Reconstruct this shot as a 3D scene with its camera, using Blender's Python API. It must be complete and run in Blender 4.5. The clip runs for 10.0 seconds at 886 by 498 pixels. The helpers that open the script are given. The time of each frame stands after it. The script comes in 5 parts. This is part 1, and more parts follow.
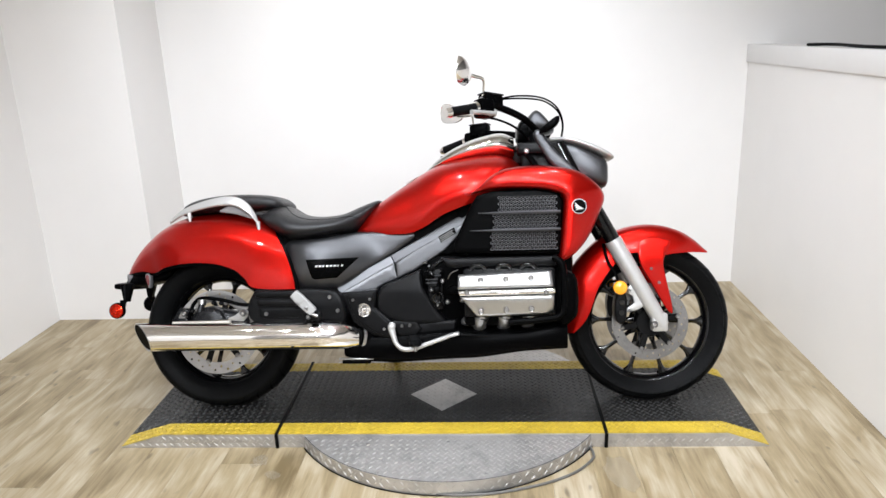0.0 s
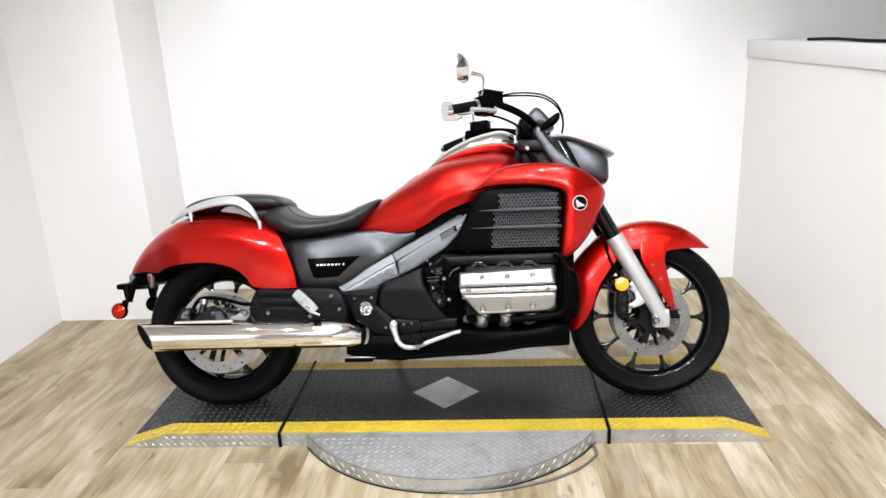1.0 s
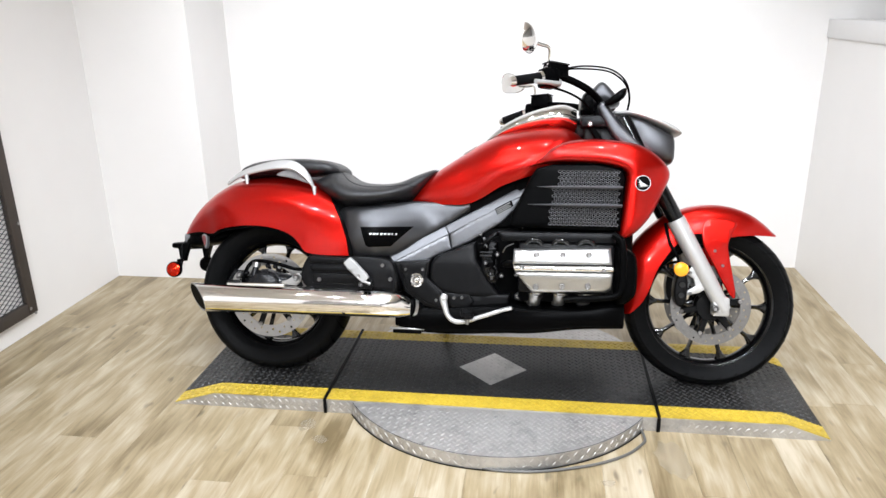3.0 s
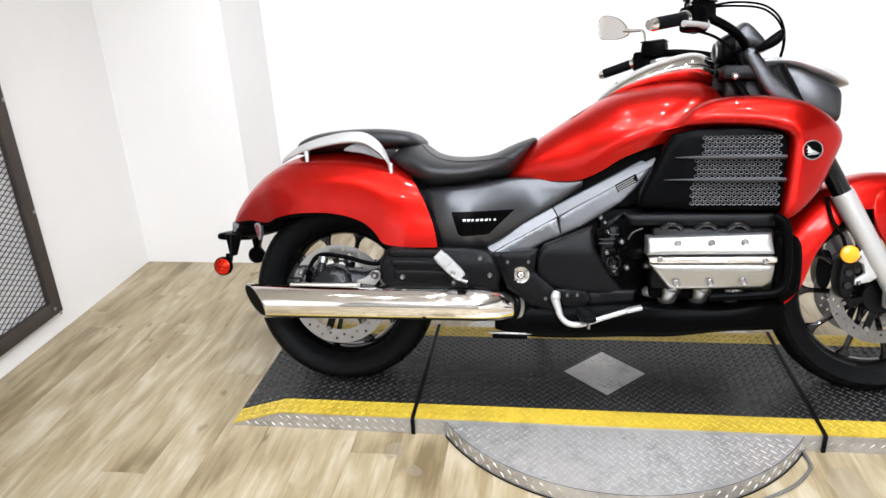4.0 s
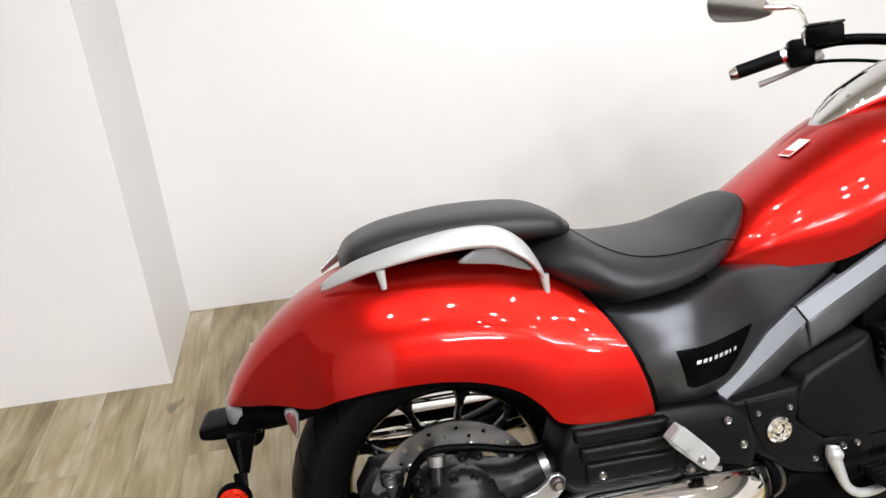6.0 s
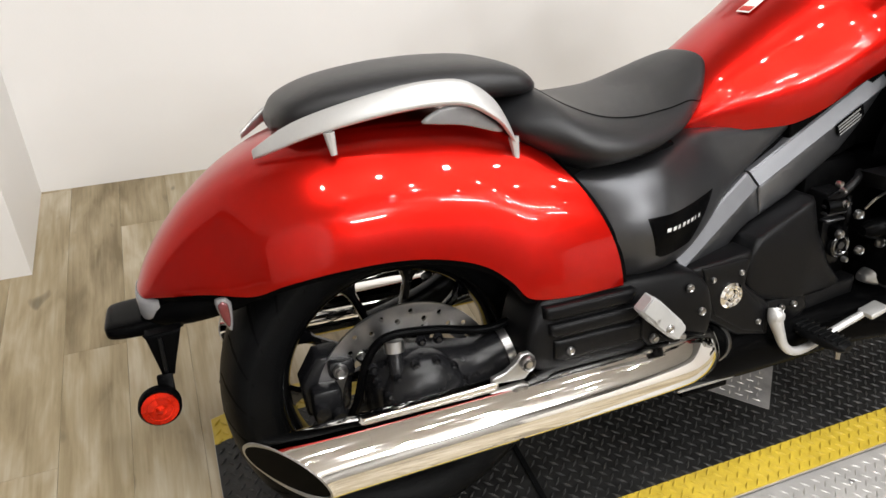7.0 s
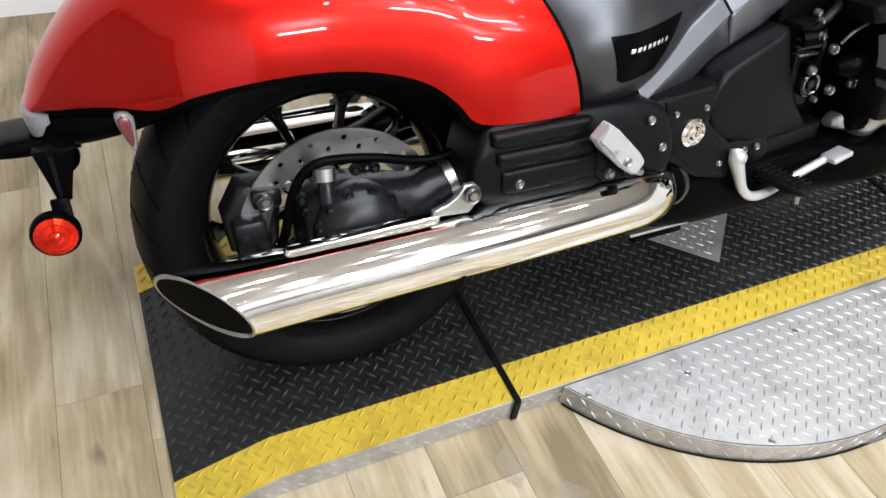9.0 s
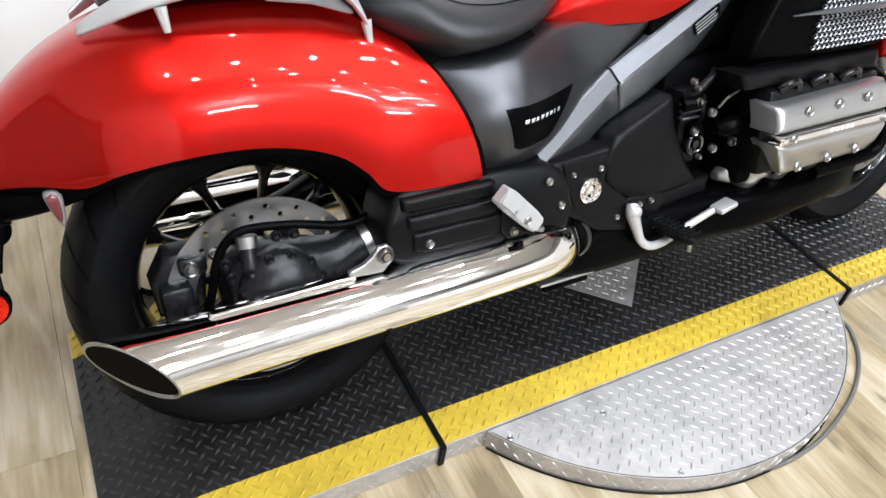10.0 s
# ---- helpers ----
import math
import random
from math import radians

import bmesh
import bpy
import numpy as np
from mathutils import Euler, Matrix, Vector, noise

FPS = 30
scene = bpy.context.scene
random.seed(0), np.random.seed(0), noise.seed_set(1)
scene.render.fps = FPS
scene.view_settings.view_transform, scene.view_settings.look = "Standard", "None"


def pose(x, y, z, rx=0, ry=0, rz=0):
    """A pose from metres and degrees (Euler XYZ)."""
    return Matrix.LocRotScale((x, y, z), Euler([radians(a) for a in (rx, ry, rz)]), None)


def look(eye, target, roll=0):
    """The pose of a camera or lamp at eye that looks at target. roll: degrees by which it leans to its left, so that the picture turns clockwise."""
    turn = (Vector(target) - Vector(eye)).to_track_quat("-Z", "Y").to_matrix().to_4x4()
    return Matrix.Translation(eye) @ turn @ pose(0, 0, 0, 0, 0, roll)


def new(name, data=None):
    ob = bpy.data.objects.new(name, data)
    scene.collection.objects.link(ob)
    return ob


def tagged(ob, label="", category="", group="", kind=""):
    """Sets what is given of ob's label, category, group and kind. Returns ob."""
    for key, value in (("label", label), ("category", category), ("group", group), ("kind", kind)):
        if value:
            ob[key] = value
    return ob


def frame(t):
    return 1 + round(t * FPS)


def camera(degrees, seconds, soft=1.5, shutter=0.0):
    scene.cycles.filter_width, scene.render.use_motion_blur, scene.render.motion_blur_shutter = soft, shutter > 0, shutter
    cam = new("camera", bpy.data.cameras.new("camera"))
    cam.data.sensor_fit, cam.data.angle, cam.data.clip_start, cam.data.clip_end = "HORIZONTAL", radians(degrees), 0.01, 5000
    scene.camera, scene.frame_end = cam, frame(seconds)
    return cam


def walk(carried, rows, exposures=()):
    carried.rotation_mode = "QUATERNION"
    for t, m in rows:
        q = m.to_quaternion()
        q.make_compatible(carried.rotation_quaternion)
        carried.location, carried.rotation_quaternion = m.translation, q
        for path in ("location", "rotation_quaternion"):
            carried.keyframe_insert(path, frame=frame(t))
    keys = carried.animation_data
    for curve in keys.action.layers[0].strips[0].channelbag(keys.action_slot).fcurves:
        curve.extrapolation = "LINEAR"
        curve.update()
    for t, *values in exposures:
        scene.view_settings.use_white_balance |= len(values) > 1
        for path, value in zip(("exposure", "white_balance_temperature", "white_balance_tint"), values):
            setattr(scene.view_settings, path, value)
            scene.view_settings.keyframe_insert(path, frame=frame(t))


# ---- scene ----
cam = camera(63.2, 10.0)
PATH = [
    (0, (0.823, -2.396, 1.499), (0.697, -0.483, 0.928), -2.2),
    (0.5, (0.822, -2.399, 1.5), (0.696, -0.486, 0.928), -2.5),
    (1, (0.825, -2.397, 1.497), (0.694, -0.486, 0.922), -2.7),
    (1.5, (0.829, -2.377, 1.492), (0.702, -0.48, 0.873), -2.6),
    (2, (0.832, -2.363, 1.488), (0.702, -0.463, 0.878), -2.5),
    (2.5, (0.841, -2.365, 1.486), (0.653, -0.466, 0.888), -1.4),
    (2.7, (0.838, -2.372, 1.487), (0.57, -0.481, 0.892), -0.4),
    (3.8, (0.502, -2.045, 1.451), (0.291, -0.244, 0.608), -3.2),
    (4, (0.42, -1.894, 1.443), (0.137, -0.068, 0.678), -2.9),
    (4.2, (0.32, -1.756, 1.454), (-0.043, 0.029, 0.63), -3.9),
    (4.5, (0.161, -1.582, 1.443), (-0.144, 0.229, 0.65), -5.4),
    (4.7, (0.044, -1.494, 1.462), (-0.125, 0.319, 0.636), -3.2),
    (5, (-0.053, -1.341, 1.451), (-0.174, 0.479, 0.631), -4.1),
    (5.2, (-0.118, -1.203, 1.431), (-0.215, 0.631, 0.639), -4.0),
    (6.3, (-0.51, -0.706, 1.445), (-0.011, 0.977, 0.486), -1.8),
    (6.5, (-0.539, -0.669, 1.429), (0.071, 0.945, 0.418), 0.0),
    (7, (-0.571, -0.617, 1.344), (0.059, 0.876, 0.171), 2.9),
    (7.5, (-0.578, -0.59, 1.251), (0.019, 0.764, -0.095), 6.0),
    (8, (-0.572, -0.584, 1.193), (-0.017, 0.643, -0.285), 8.6),
    (8.5, (-0.57, -0.579, 1.191), (0.036, 0.647, -0.269), 10.6),
    (9, (-0.528, -0.596, 1.208), (0.152, 0.644, -0.206), 7.6),
    (9.5, (-0.52, -0.637, 1.236), (0.203, 0.606, -0.154), 3.4),
    (10, (-0.504, -0.669, 1.286), (0.325, 0.603, -0.016), 8.5),
]
walk(cam, [(t, look(eye, target, roll)) for t, eye, target, roll in PATH],
     exposures=[(0, -0.56, 6300, 10), (0.6, -0.48, 6300, 10), (1.2, -0.40, 6300, 10), (2.7, -0.37, 6250, 10), (4.2, -0.32, 6250, 10), (5.0, -0.42, 6500, 10), (5.6, -0.52, 6500, 10), (6.4, -0.67, 6500, 10),
                (7.2, -0.68, 6900, 10), (7.6, -0.66, 6850, 10), (8.2, -0.56, 6350, 10), (9.0, -0.44, 6200, 10), (10.0, -0.32, 6150, 10)])

# ---- world and light ----
world = bpy.data.worlds.new("world")
scene.world = world
world.use_nodes = True
world.node_tree.nodes["Background"].inputs[0].default_value = (0.9, 0.95, 1.0, 1)
world.node_tree.nodes["Background"].inputs[1].default_value = 0.02


def area_lamp(name, place, target, power, sx, sy, colour=(1, 0.97, 0.93), spread=180):
    data = bpy.data.lights.new(name, "AREA")
    data.shape, data.size, data.size_y, data.energy, data.color = "RECTANGLE", sx, sy, power, colour
    data.spread = radians(spread)
    ob = new(name, data)
    ob.matrix_world = look(place, target)
    return ob


def spot_lamp(name, place, target, power, angle=100, blend=0.8, radius=0.05, colour=(1, 0.985, 0.97)):
    data = bpy.data.lights.new(name, "SPOT")
    data.energy, data.spot_size, data.spot_blend, data.shadow_soft_size, data.color = power, radians(angle), blend, radius, colour
    ob = new(name, data)
    ob.matrix_world = look(place, target)
    return ob


# ceiling spots over the bay and fluorescent tubes in the hall in front of it
COOL = (0.95, 0.98, 1.03)
SPOTS = [(x, -0.5, 1.0) for x in (-0.9, -0.2, 0.5, 1.2, 1.9)] + [(x, -1.1, 0.9) for x in (-0.6, 0.15, 0.85, 1.6)] + [(x, 0.3, 0.7) for x in (-0.1, 0.65, 1.4)] + [(0.2, -1.7, 0.2), (1.1, -1.7, 0.2)]
DOWNLIGHTS = [(x, y) for y in (-2.2, -3.1) for x in (-0.1, 0.6, 1.3, 2.0)]
for x, y in DOWNLIGHTS:
    spot_lamp("downlight", (x, y, 3.2), (x, y + 0.9, 0.3), 16, 120, 0.7, 0.03, COOL)
for i, (x, y, aim) in enumerate(SPOTS):
    spot_lamp("ceiling_spot", (x, y, 3.15), (x * 0.85 + 0.1 - 1.5 * (0.55 if i % 2 else 1.0) * max(-1, min(1, x - 0.5)), aim, 0.3), 58, 104, 0.9, 0.028, COOL)
for x, y, power in ((1.4, -2.6, 34), (0.7, -3.5, 44), (2.0, -3.5, 40), (-0.4, -4.8, 85), (1.6, -4.8, 95)):
    area_lamp("fluorescent_tube", (x, y, 2.98), (x, y + 0.4, 0), power, 0.55, 0.06, COOL)
    # second lamp per tube facing up, added to brighten the ceiling for reflections
    area_lamp("fluorescent_tube", (x, y, 3.0), (x, y + 0.01, 4), power * 0.6, 0.55, 0.06, COOL)

# ---- materials ----
def shade(name, base, rough=0.5, metal=0.0, coat=0.0, vary=0.08, grain=60.0, bump=0.0, bump_scale=200.0,
          spec=0.5, rough_vary=0.08, per_object=0.0, stretch=(1, 1, 1), grime=0.0):
    m = bpy.data.materials.new(name)
    m.use_nodes = True
    n, l = m.node_tree.nodes, m.node_tree.links
    b = n["Principled BSDF"]
    b.inputs["Base Color"].default_value = (*base, 1)
    b.inputs["Metallic"].default_value = metal
    b.inputs["Roughness"].default_value = rough
    b.inputs["Coat Weight"].default_value = coat
    b.inputs["Coat Roughness"].default_value = 0.04
    b.inputs["Specular IOR Level"].default_value = spec
    tc = n.new("ShaderNodeTexCoord")
    mp = n.new("ShaderNodeMapping")
    mp.inputs["Scale"].default_value = stretch
    l.new(tc.outputs["Object"], mp.inputs["Vector"])
    fine, broad = n.new("ShaderNodeTexNoise"), n.new("ShaderNodeTexNoise")
    fine.inputs["Scale"].default_value, broad.inputs["Scale"].default_value = grain, grain / 12
    fine.inputs["Detail"].default_value = broad.inputs["Detail"].default_value = 4
    l.new(mp.outputs[0], fine.inputs["Vector"])
    l.new(mp.outputs[0], broad.inputs["Vector"])
    add = n.new("ShaderNodeMath")
    add.operation = "ADD"
    l.new(fine.outputs[0], add.inputs[0])
    l.new(broad.outputs[0], add.inputs[1])
    val = add.outputs[0]
    if per_object:
        info = n.new("ShaderNodeObjectInfo")
        mul = n.new("ShaderNodeMath")
        mul.operation, mul.inputs[1].default_value = "MULTIPLY", per_object
        l.new(info.outputs["Random"], mul.inputs[0])
        more = n.new("ShaderNodeMath")
        l.new(val, more.inputs[0])
        l.new(mul.outputs[0], more.inputs[1])
        val = more.outputs[0]
    ramp = n.new("ShaderNodeMapRange")
    ramp.inputs[1].default_value, ramp.inputs[2].default_value = 0.5, 1.5 + per_object
    ramp.inputs[3].default_value, ramp.inputs[4].default_value = 1 - vary, 1 + vary
    l.new(val, ramp.inputs[0])
    mix = n.new("ShaderNodeVectorMath")
    mix.operation = "SCALE"
    mix.inputs[0].default_value = base
    l.new(ramp.outputs[0], mix.inputs["Scale"])
    out = mix.outputs[0]
    if grime:
        dirt, fall, wear = n.new("ShaderNodeTexNoise"), n.new("ShaderNodeMapRange"), n.new("ShaderNodeVectorMath")
        dirt.inputs["Scale"].default_value, dirt.inputs["Detail"].default_value, dirt.inputs["Roughness"].default_value = 9, 8, 0.7
        l.new(mp.outputs[0], dirt.inputs["Vector"])
        fall.inputs[1].default_value, fall.inputs[2].default_value = 0.48, 0.70
        fall.inputs[3].default_value, fall.inputs[4].default_value = 1.0, 1.0 - grime
        l.new(dirt.outputs[0], fall.inputs[0])
        wear.operation = "SCALE"
        l.new(out, wear.inputs[0])
        l.new(fall.outputs[0], wear.inputs["Scale"])
        out = wear.outputs[0]
    l.new(out, b.inputs["Base Color"])
    rr = n.new("ShaderNodeMapRange")
    rr.inputs[3].default_value, rr.inputs[4].default_value = max(0.01, rough - rough_vary * rough), rough + rough_vary * rough
    l.new(broad.outputs[0], rr.inputs[0])
    l.new(rr.outputs[0], b.inputs["Roughness"])
    if bump:
        tex, bp = n.new("ShaderNodeTexNoise"), n.new("ShaderNodeBump")
        tex.inputs["Scale"].default_value = bump_scale
        l.new(mp.outputs[0], tex.inputs["Vector"])
        bp.inputs["Strength"].default_value, bp.inputs["Distance"].default_value = bump, 0.002
        l.new(tex.outputs[0], bp.inputs["Height"])
        l.new(bp.outputs[0], b.inputs["Normal"])
    return m


RED = shade("candy_red_paint", (0.46, 0.0050, 0.0020), 0.30, 0.86, 0.42, 0.05, 900, 0.0, spec=0.2)
RED.node_tree.nodes["Principled BSDF"].inputs["Coat Roughness"].default_value = 0.03
GREY = shade("matte_grey_paint", (0.070, 0.071, 0.075), 0.35, 0.85, 0.0, 0.06, 700, 0.05, 900)
# one spar paint split by face: flank more metallic to look darker from above
FLANK = shade("silver_spar_flank", (0.155, 0.158, 0.166), 0.34, 0.95, 0.0, 0.06, 700, 0.05, 900)
SILVER = shade("silver_frame_paint", (0.130, 0.133, 0.142), 0.42, 0.5, 0.0, 0.06, 700, 0.05, 900)
BLACK = shade("black_plastic", (0.0012, 0.0012, 0.0013), 0.26, 0, 0, 0.15, 150, 0.1, 600, spec=0.025)
PLASTIC = shade("textured_black_cover", (0.0032, 0.0032, 0.0035), 0.32, 0, 0, 0.15, 150, 0.15, 700, spec=0.11)
GLOSS = shade("black_gloss", (0.002, 0.002, 0.0022), 0.10, 0, 0.3, 0.1, 100, spec=0.3)
IRON = shade("black_cast_metal", (0.0035, 0.0035, 0.0038), 0.30, 0.1, 0, 0.2, 90, 0.3, 400, spec=0.14)
CASTING = shade("black_painted_casting", (0.0075, 0.0075, 0.0082), 0.25, 0.0, 0, 0.2, 90, 0.15, 400, spec=0.24)
RUBBER = shade("tyre_rubber", (0.0040, 0.0041, 0.0043), 0.40, 0, 0, 0.3, 60, 0.3, 350, spec=0.045)
VINYL = shade("black_seat_vinyl", (0.011, 0.011, 0.012), 0.36, 0, 0, 0.12, 120, 0.35, 900, spec=0.36)
CHROME = shade("chrome", (0.90, 0.885, 0.865), 0.05, 1.0, 0, 0.03, 40, 0.035, 14)
DIMCHROME = shade("smoked_chrome", (0.60, 0.59, 0.57), 0.06, 1.0, 0, 0.03, 40)
ALU = shade("cast_aluminium", (0.43, 0.43, 0.425), 0.31, 0.9, 0, 0.06, 120, 0.08, 700)
SATIN = shade("satin_silver_paint", (0.48, 0.475, 0.465), 0.42, 0.5, 0, 0.05, 200)
STEEL = shade("brake_steel", (0.36, 0.355, 0.35), 0.3, 1.0, 0, 0.1, 150)
# darker copy of the brake steel: front discs' dim reflections set in the colour
DIMSTEEL = shade("dim_disc_steel", (0.22, 0.215, 0.21), 0.34, 1.0, 0, 0.15, 120)
AMBER = shade("amber_lens", (0.95, 0.35, 0.01), 0.15, 0, 0.5, 0.1, 200)
LENS = shade("red_lens", (0.68, 0.018, 0.003), 0.15, 0.85, 0.3, 0.35, 420, spec=0.2)
CLEAR = shade("pale_lens", (0.15, 0.147, 0.15), 0.1, 0, 0.6, 0.1, 100)
# near-black without sheen: shade between parts; also seams, grooves, bores, sticker
DARK = shade("near_black_fill", (0.0012, 0.0012, 0.0013), 0.6, 0.0, 0, 0.3, 60, 0.2, 300, spec=0.03)
DULLRED = shade("dull_red_lens", (0.12, 0.022, 0.024), 0.15, 0.2, 0.6, 0.2, 300)
CEIL = shade("white_ceiling_paint", (0.74, 0.72, 0.69), 0.7, 0, 0, 0.1, 3)
# unseen hall walls, kept dark to deepen reflections in chrome and black parts
HALL = shade("unseen_hall_grey", (0.24, 0.232, 0.22), 0.6, 0, 0, 0.1, 2)
WHITE = shade("white_wall_paint", (0.76, 0.743, 0.722), 0.50, 0, 0, 0.02, 6, 0.08, 120)
DIRTY = shade("white_trim_paint", (0.78, 0.77, 0.76), 0.45, 0, 0, 0.04, 9)
GRILLEMESH = shade("grey_mesh", (0.32, 0.32, 0.33), 0.32, 0.6)
# black blades lightened to grey: the ceiling's highlight is in the colour
LOUVRE = shade("louvre_with_sheen", (0.15, 0.15, 0.155), 0.28, 0.6)
MARK = shade("pale_lettering", (0.75, 0.75, 0.75), 0.3, 0.6)
PEGALU = shade("dull_cast_peg", (0.36, 0.36, 0.355), 0.5, 0.25, 0, 0.06, 120, 0.1, 500)
PRINT = shade("faint_print", (0.16, 0.16, 0.155), 0.5)
LABEL = shade("sticker_white", (0.75, 0.73, 0.68), 0.5)
TREADBLACK = shade("black_tread_plate", (0.0105, 0.0103, 0.0099), 0.38, 0.0, 0, 0.9, 60, 0.15, 300, spec=0.36)
LUGWORN = shade("worn_black_lug", (0.045, 0.045, 0.045), 0.3, 0.35, 0, 0.6, 60, per_object=0.8)
YELLOW = shade("yellow_safety_paint", (0.47, 0.335, 0.030), 0.45, 0, 0, 0.22, 70, 0.1, 200, grime=0.28)
PLATE = shade("aluminium_tread_plate", (0.50, 0.487, 0.470), 0.46, 0.75, 0, 0.14, 25, 0.1, 150, grime=0.34)
CONCRETE = shade("floor_base", (0.30, 0.27, 0.22), 0.6, 0, 0, 0.2, 8)


def plank_material():
    m = bpy.data.materials.new("light_oak_plank")
    m.use_nodes = True
    n, l = m.node_tree.nodes, m.node_tree.links
    b = n["Principled BSDF"]
    tc, info = n.new("ShaderNodeTexCoord"), n.new("ShaderNodeObjectInfo")
    off, addv = n.new("ShaderNodeVectorMath"), n.new("ShaderNodeVectorMath")
    off.operation = "SCALE"
    off.inputs[0].default_value = (17.0, 31.0, 3.0)
    l.new(info.outputs["Random"], off.inputs["Scale"])
    l.new(tc.outputs["Object"], addv.inputs[0])
    l.new(off.outputs[0], addv.inputs[1])

    def field(stretch, scale, detail, twist=0.0):
        mp, tx = n.new("ShaderNodeMapping"), n.new("ShaderNodeTexNoise")
        mp.inputs["Scale"].default_value = stretch
        tx.inputs["Scale"].default_value, tx.inputs["Detail"].default_value, tx.inputs["Distortion"].default_value = scale, detail, twist
        l.new(addv.outputs[0], mp.inputs["Vector"])
        l.new(mp.outputs[0], tx.inputs["Vector"])
        return tx.outputs[0]

    def weigh(value, factor, other):
        k = n.new("ShaderNodeMath")
        k.operation, k.inputs[1].default_value = "MULTIPLY_ADD", factor
        l.new(value, k.inputs[0])
        if other is None:
            k.inputs[2].default_value = 0.0
        else:
            l.new(other, k.inputs[2])
        return k.outputs[0]

    blotch = field((1, 0.20, 1), 20, 5, 0.5)
    grain = field((1, 0.045, 1), 110, 4, 0.3)
    cloud = field((1, 0.5, 1), 4, 2)
    total = weigh(cloud, 0.36, weigh(blotch, 0.48, weigh(grain, 0.19, weigh(info.outputs["Random"], 0.11, None))))
    ramp = n.new("ShaderNodeValToRGB")
    e = ramp.color_ramp.elements
    e[0].position, e[0].color = 0.40, (0.145, 0.106, 0.052, 1)
    e[1].position, e[1].color = 0.74, (0.47, 0.410, 0.308, 1)
    e.new(0.555).color = (0.295, 0.234, 0.137, 1)
    l.new(total, ramp.inputs[0])
    kr = n.new("ShaderNodeMapRange")
    kr.inputs[1].default_value, kr.inputs[2].default_value = 0.70, 0.80
    kr.inputs[3].default_value, kr.inputs[4].default_value = 1.0, 0.5
    l.new(field((1, 0.4, 1), 22, 1, 0.2), kr.inputs[0])
    mul = n.new("ShaderNodeVectorMath")
    mul.operation = "SCALE"
    l.new(ramp.outputs[0], mul.inputs[0])
    l.new(kr.outputs[0], mul.inputs["Scale"])
    l.new(mul.outputs[0], b.inputs["Base Color"])
    b.inputs["Roughness"].default_value = 0.42
    bp = n.new("ShaderNodeBump")
    bp.inputs["Strength"].default_value, bp.inputs["Distance"].default_value = 0.25, 0.001
    l.new(grain, bp.inputs["Height"])
    l.new(bp.outputs[0], b.inputs["Normal"])
    return m


PLANK = plank_material()
FRAMEWOOD = shade("dark_weathered_wood", (0.036, 0.027, 0.021), 0.65, 0, 0, 0.5, 40, 0.4, 120, stretch=(1, 0.2, 0.2))
MESHWIRE = shade("black_expanded_metal", (0.03, 0.03, 0.032), 0.5, 0.3)

# ---- mesh tools ----
def finish(bm, smooth=40):
    bmesh.ops.recalc_face_normals(bm, faces=bm.faces)
    for f in bm.faces:
        f.smooth = True
    for e in bm.edges:
        e.smooth = len(e.link_faces) == 2 and e.calc_face_angle(0) < radians(smooth)
    return bm


def thing(name, label, category, m=Matrix(), group="", kind=""):
    ob = new(name)
    ob.matrix_world = m
    return tagged(ob, label, category, group, kind)


def part(name, bm, material, parent=None, label="", smooth=40):
    finish(bm, smooth)
    me = bpy.data.meshes.new(name)
    bm.to_mesh(me)
    bm.free()
    me.materials.append(material)
    ob = new(name, me)
    if parent:
        ob.parent = parent
    return tagged(ob, label)


def join(*bms):
    out = bmesh.new()
    for b in bms:
        me = bpy.data.meshes.new("tmp")
        b.to_mesh(me)
        b.free()
        out.from_mesh(me)
        bpy.data.meshes.remove(me)
    return out


def box(x0, x1, y0, y1, z0, z1, bevel=0.0, seg=2):
    bm = bmesh.new()
    bmesh.ops.create_cube(bm, size=1)
    bmesh.ops.transform(bm, verts=bm.verts, matrix=Matrix.Translation(((x0 + x1) / 2, (y0 + y1) / 2, (z0 + z1) / 2))
                        @ Matrix.Diagonal((x1 - x0, y1 - y0, z1 - z0, 1)))
    if bevel:
        bmesh.ops.bevel(bm, geom=bm.edges[:], offset=bevel, segments=seg, affect="EDGES", profile=0.5)
    return bm


def moved(bm, m):
    bmesh.ops.transform(bm, verts=bm.verts, matrix=m)
    return bm


def spline(pts, n, closed=False):
    """Catmull-Rom through the points, n samples."""
    p = np.array(pts, float)
    k = len(p)
    out = []
    total = k if closed else k - 1
    for u in np.linspace(0, total, n, endpoint=not closed):
        i = min(int(u), total - 1)
        t = u - i
        if closed:
            a, b, c, d = p[(i - 1) % k], p[i % k], p[(i + 1) % k], p[(i + 2) % k]
        else:
            a, b, c, d = p[max(i - 1, 0)], p[i], p[i + 1], p[min(i + 2, k - 1)]
        out.append(0.5 * (2 * b + (c - a) * t + (2 * a - 5 * b + 4 * c - d) * t * t + (3 * b - a - 3 * c + d) * t ** 3))
    return np.array(out)


def skin(rings, cap=True, closed=True):
    """A mesh over rings of equally many points."""
    bm = bmesh.new()
    vs = [[bm.verts.new(p) for p in r] for r in rings]
    n = len(rings[0])
    for a, b in zip(vs, vs[1:]):
        for i in range(n if closed else n - 1):
            j = (i + 1) % n
            bm.faces.new((a[i], a[j], b[j], b[i]))
    if cap and closed:
        bm.faces.new(vs[0])
        bm.faces.new(vs[-1])
    bmesh.ops.remove_doubles(bm, verts=bm.verts, dist=1e-6)
    return bm


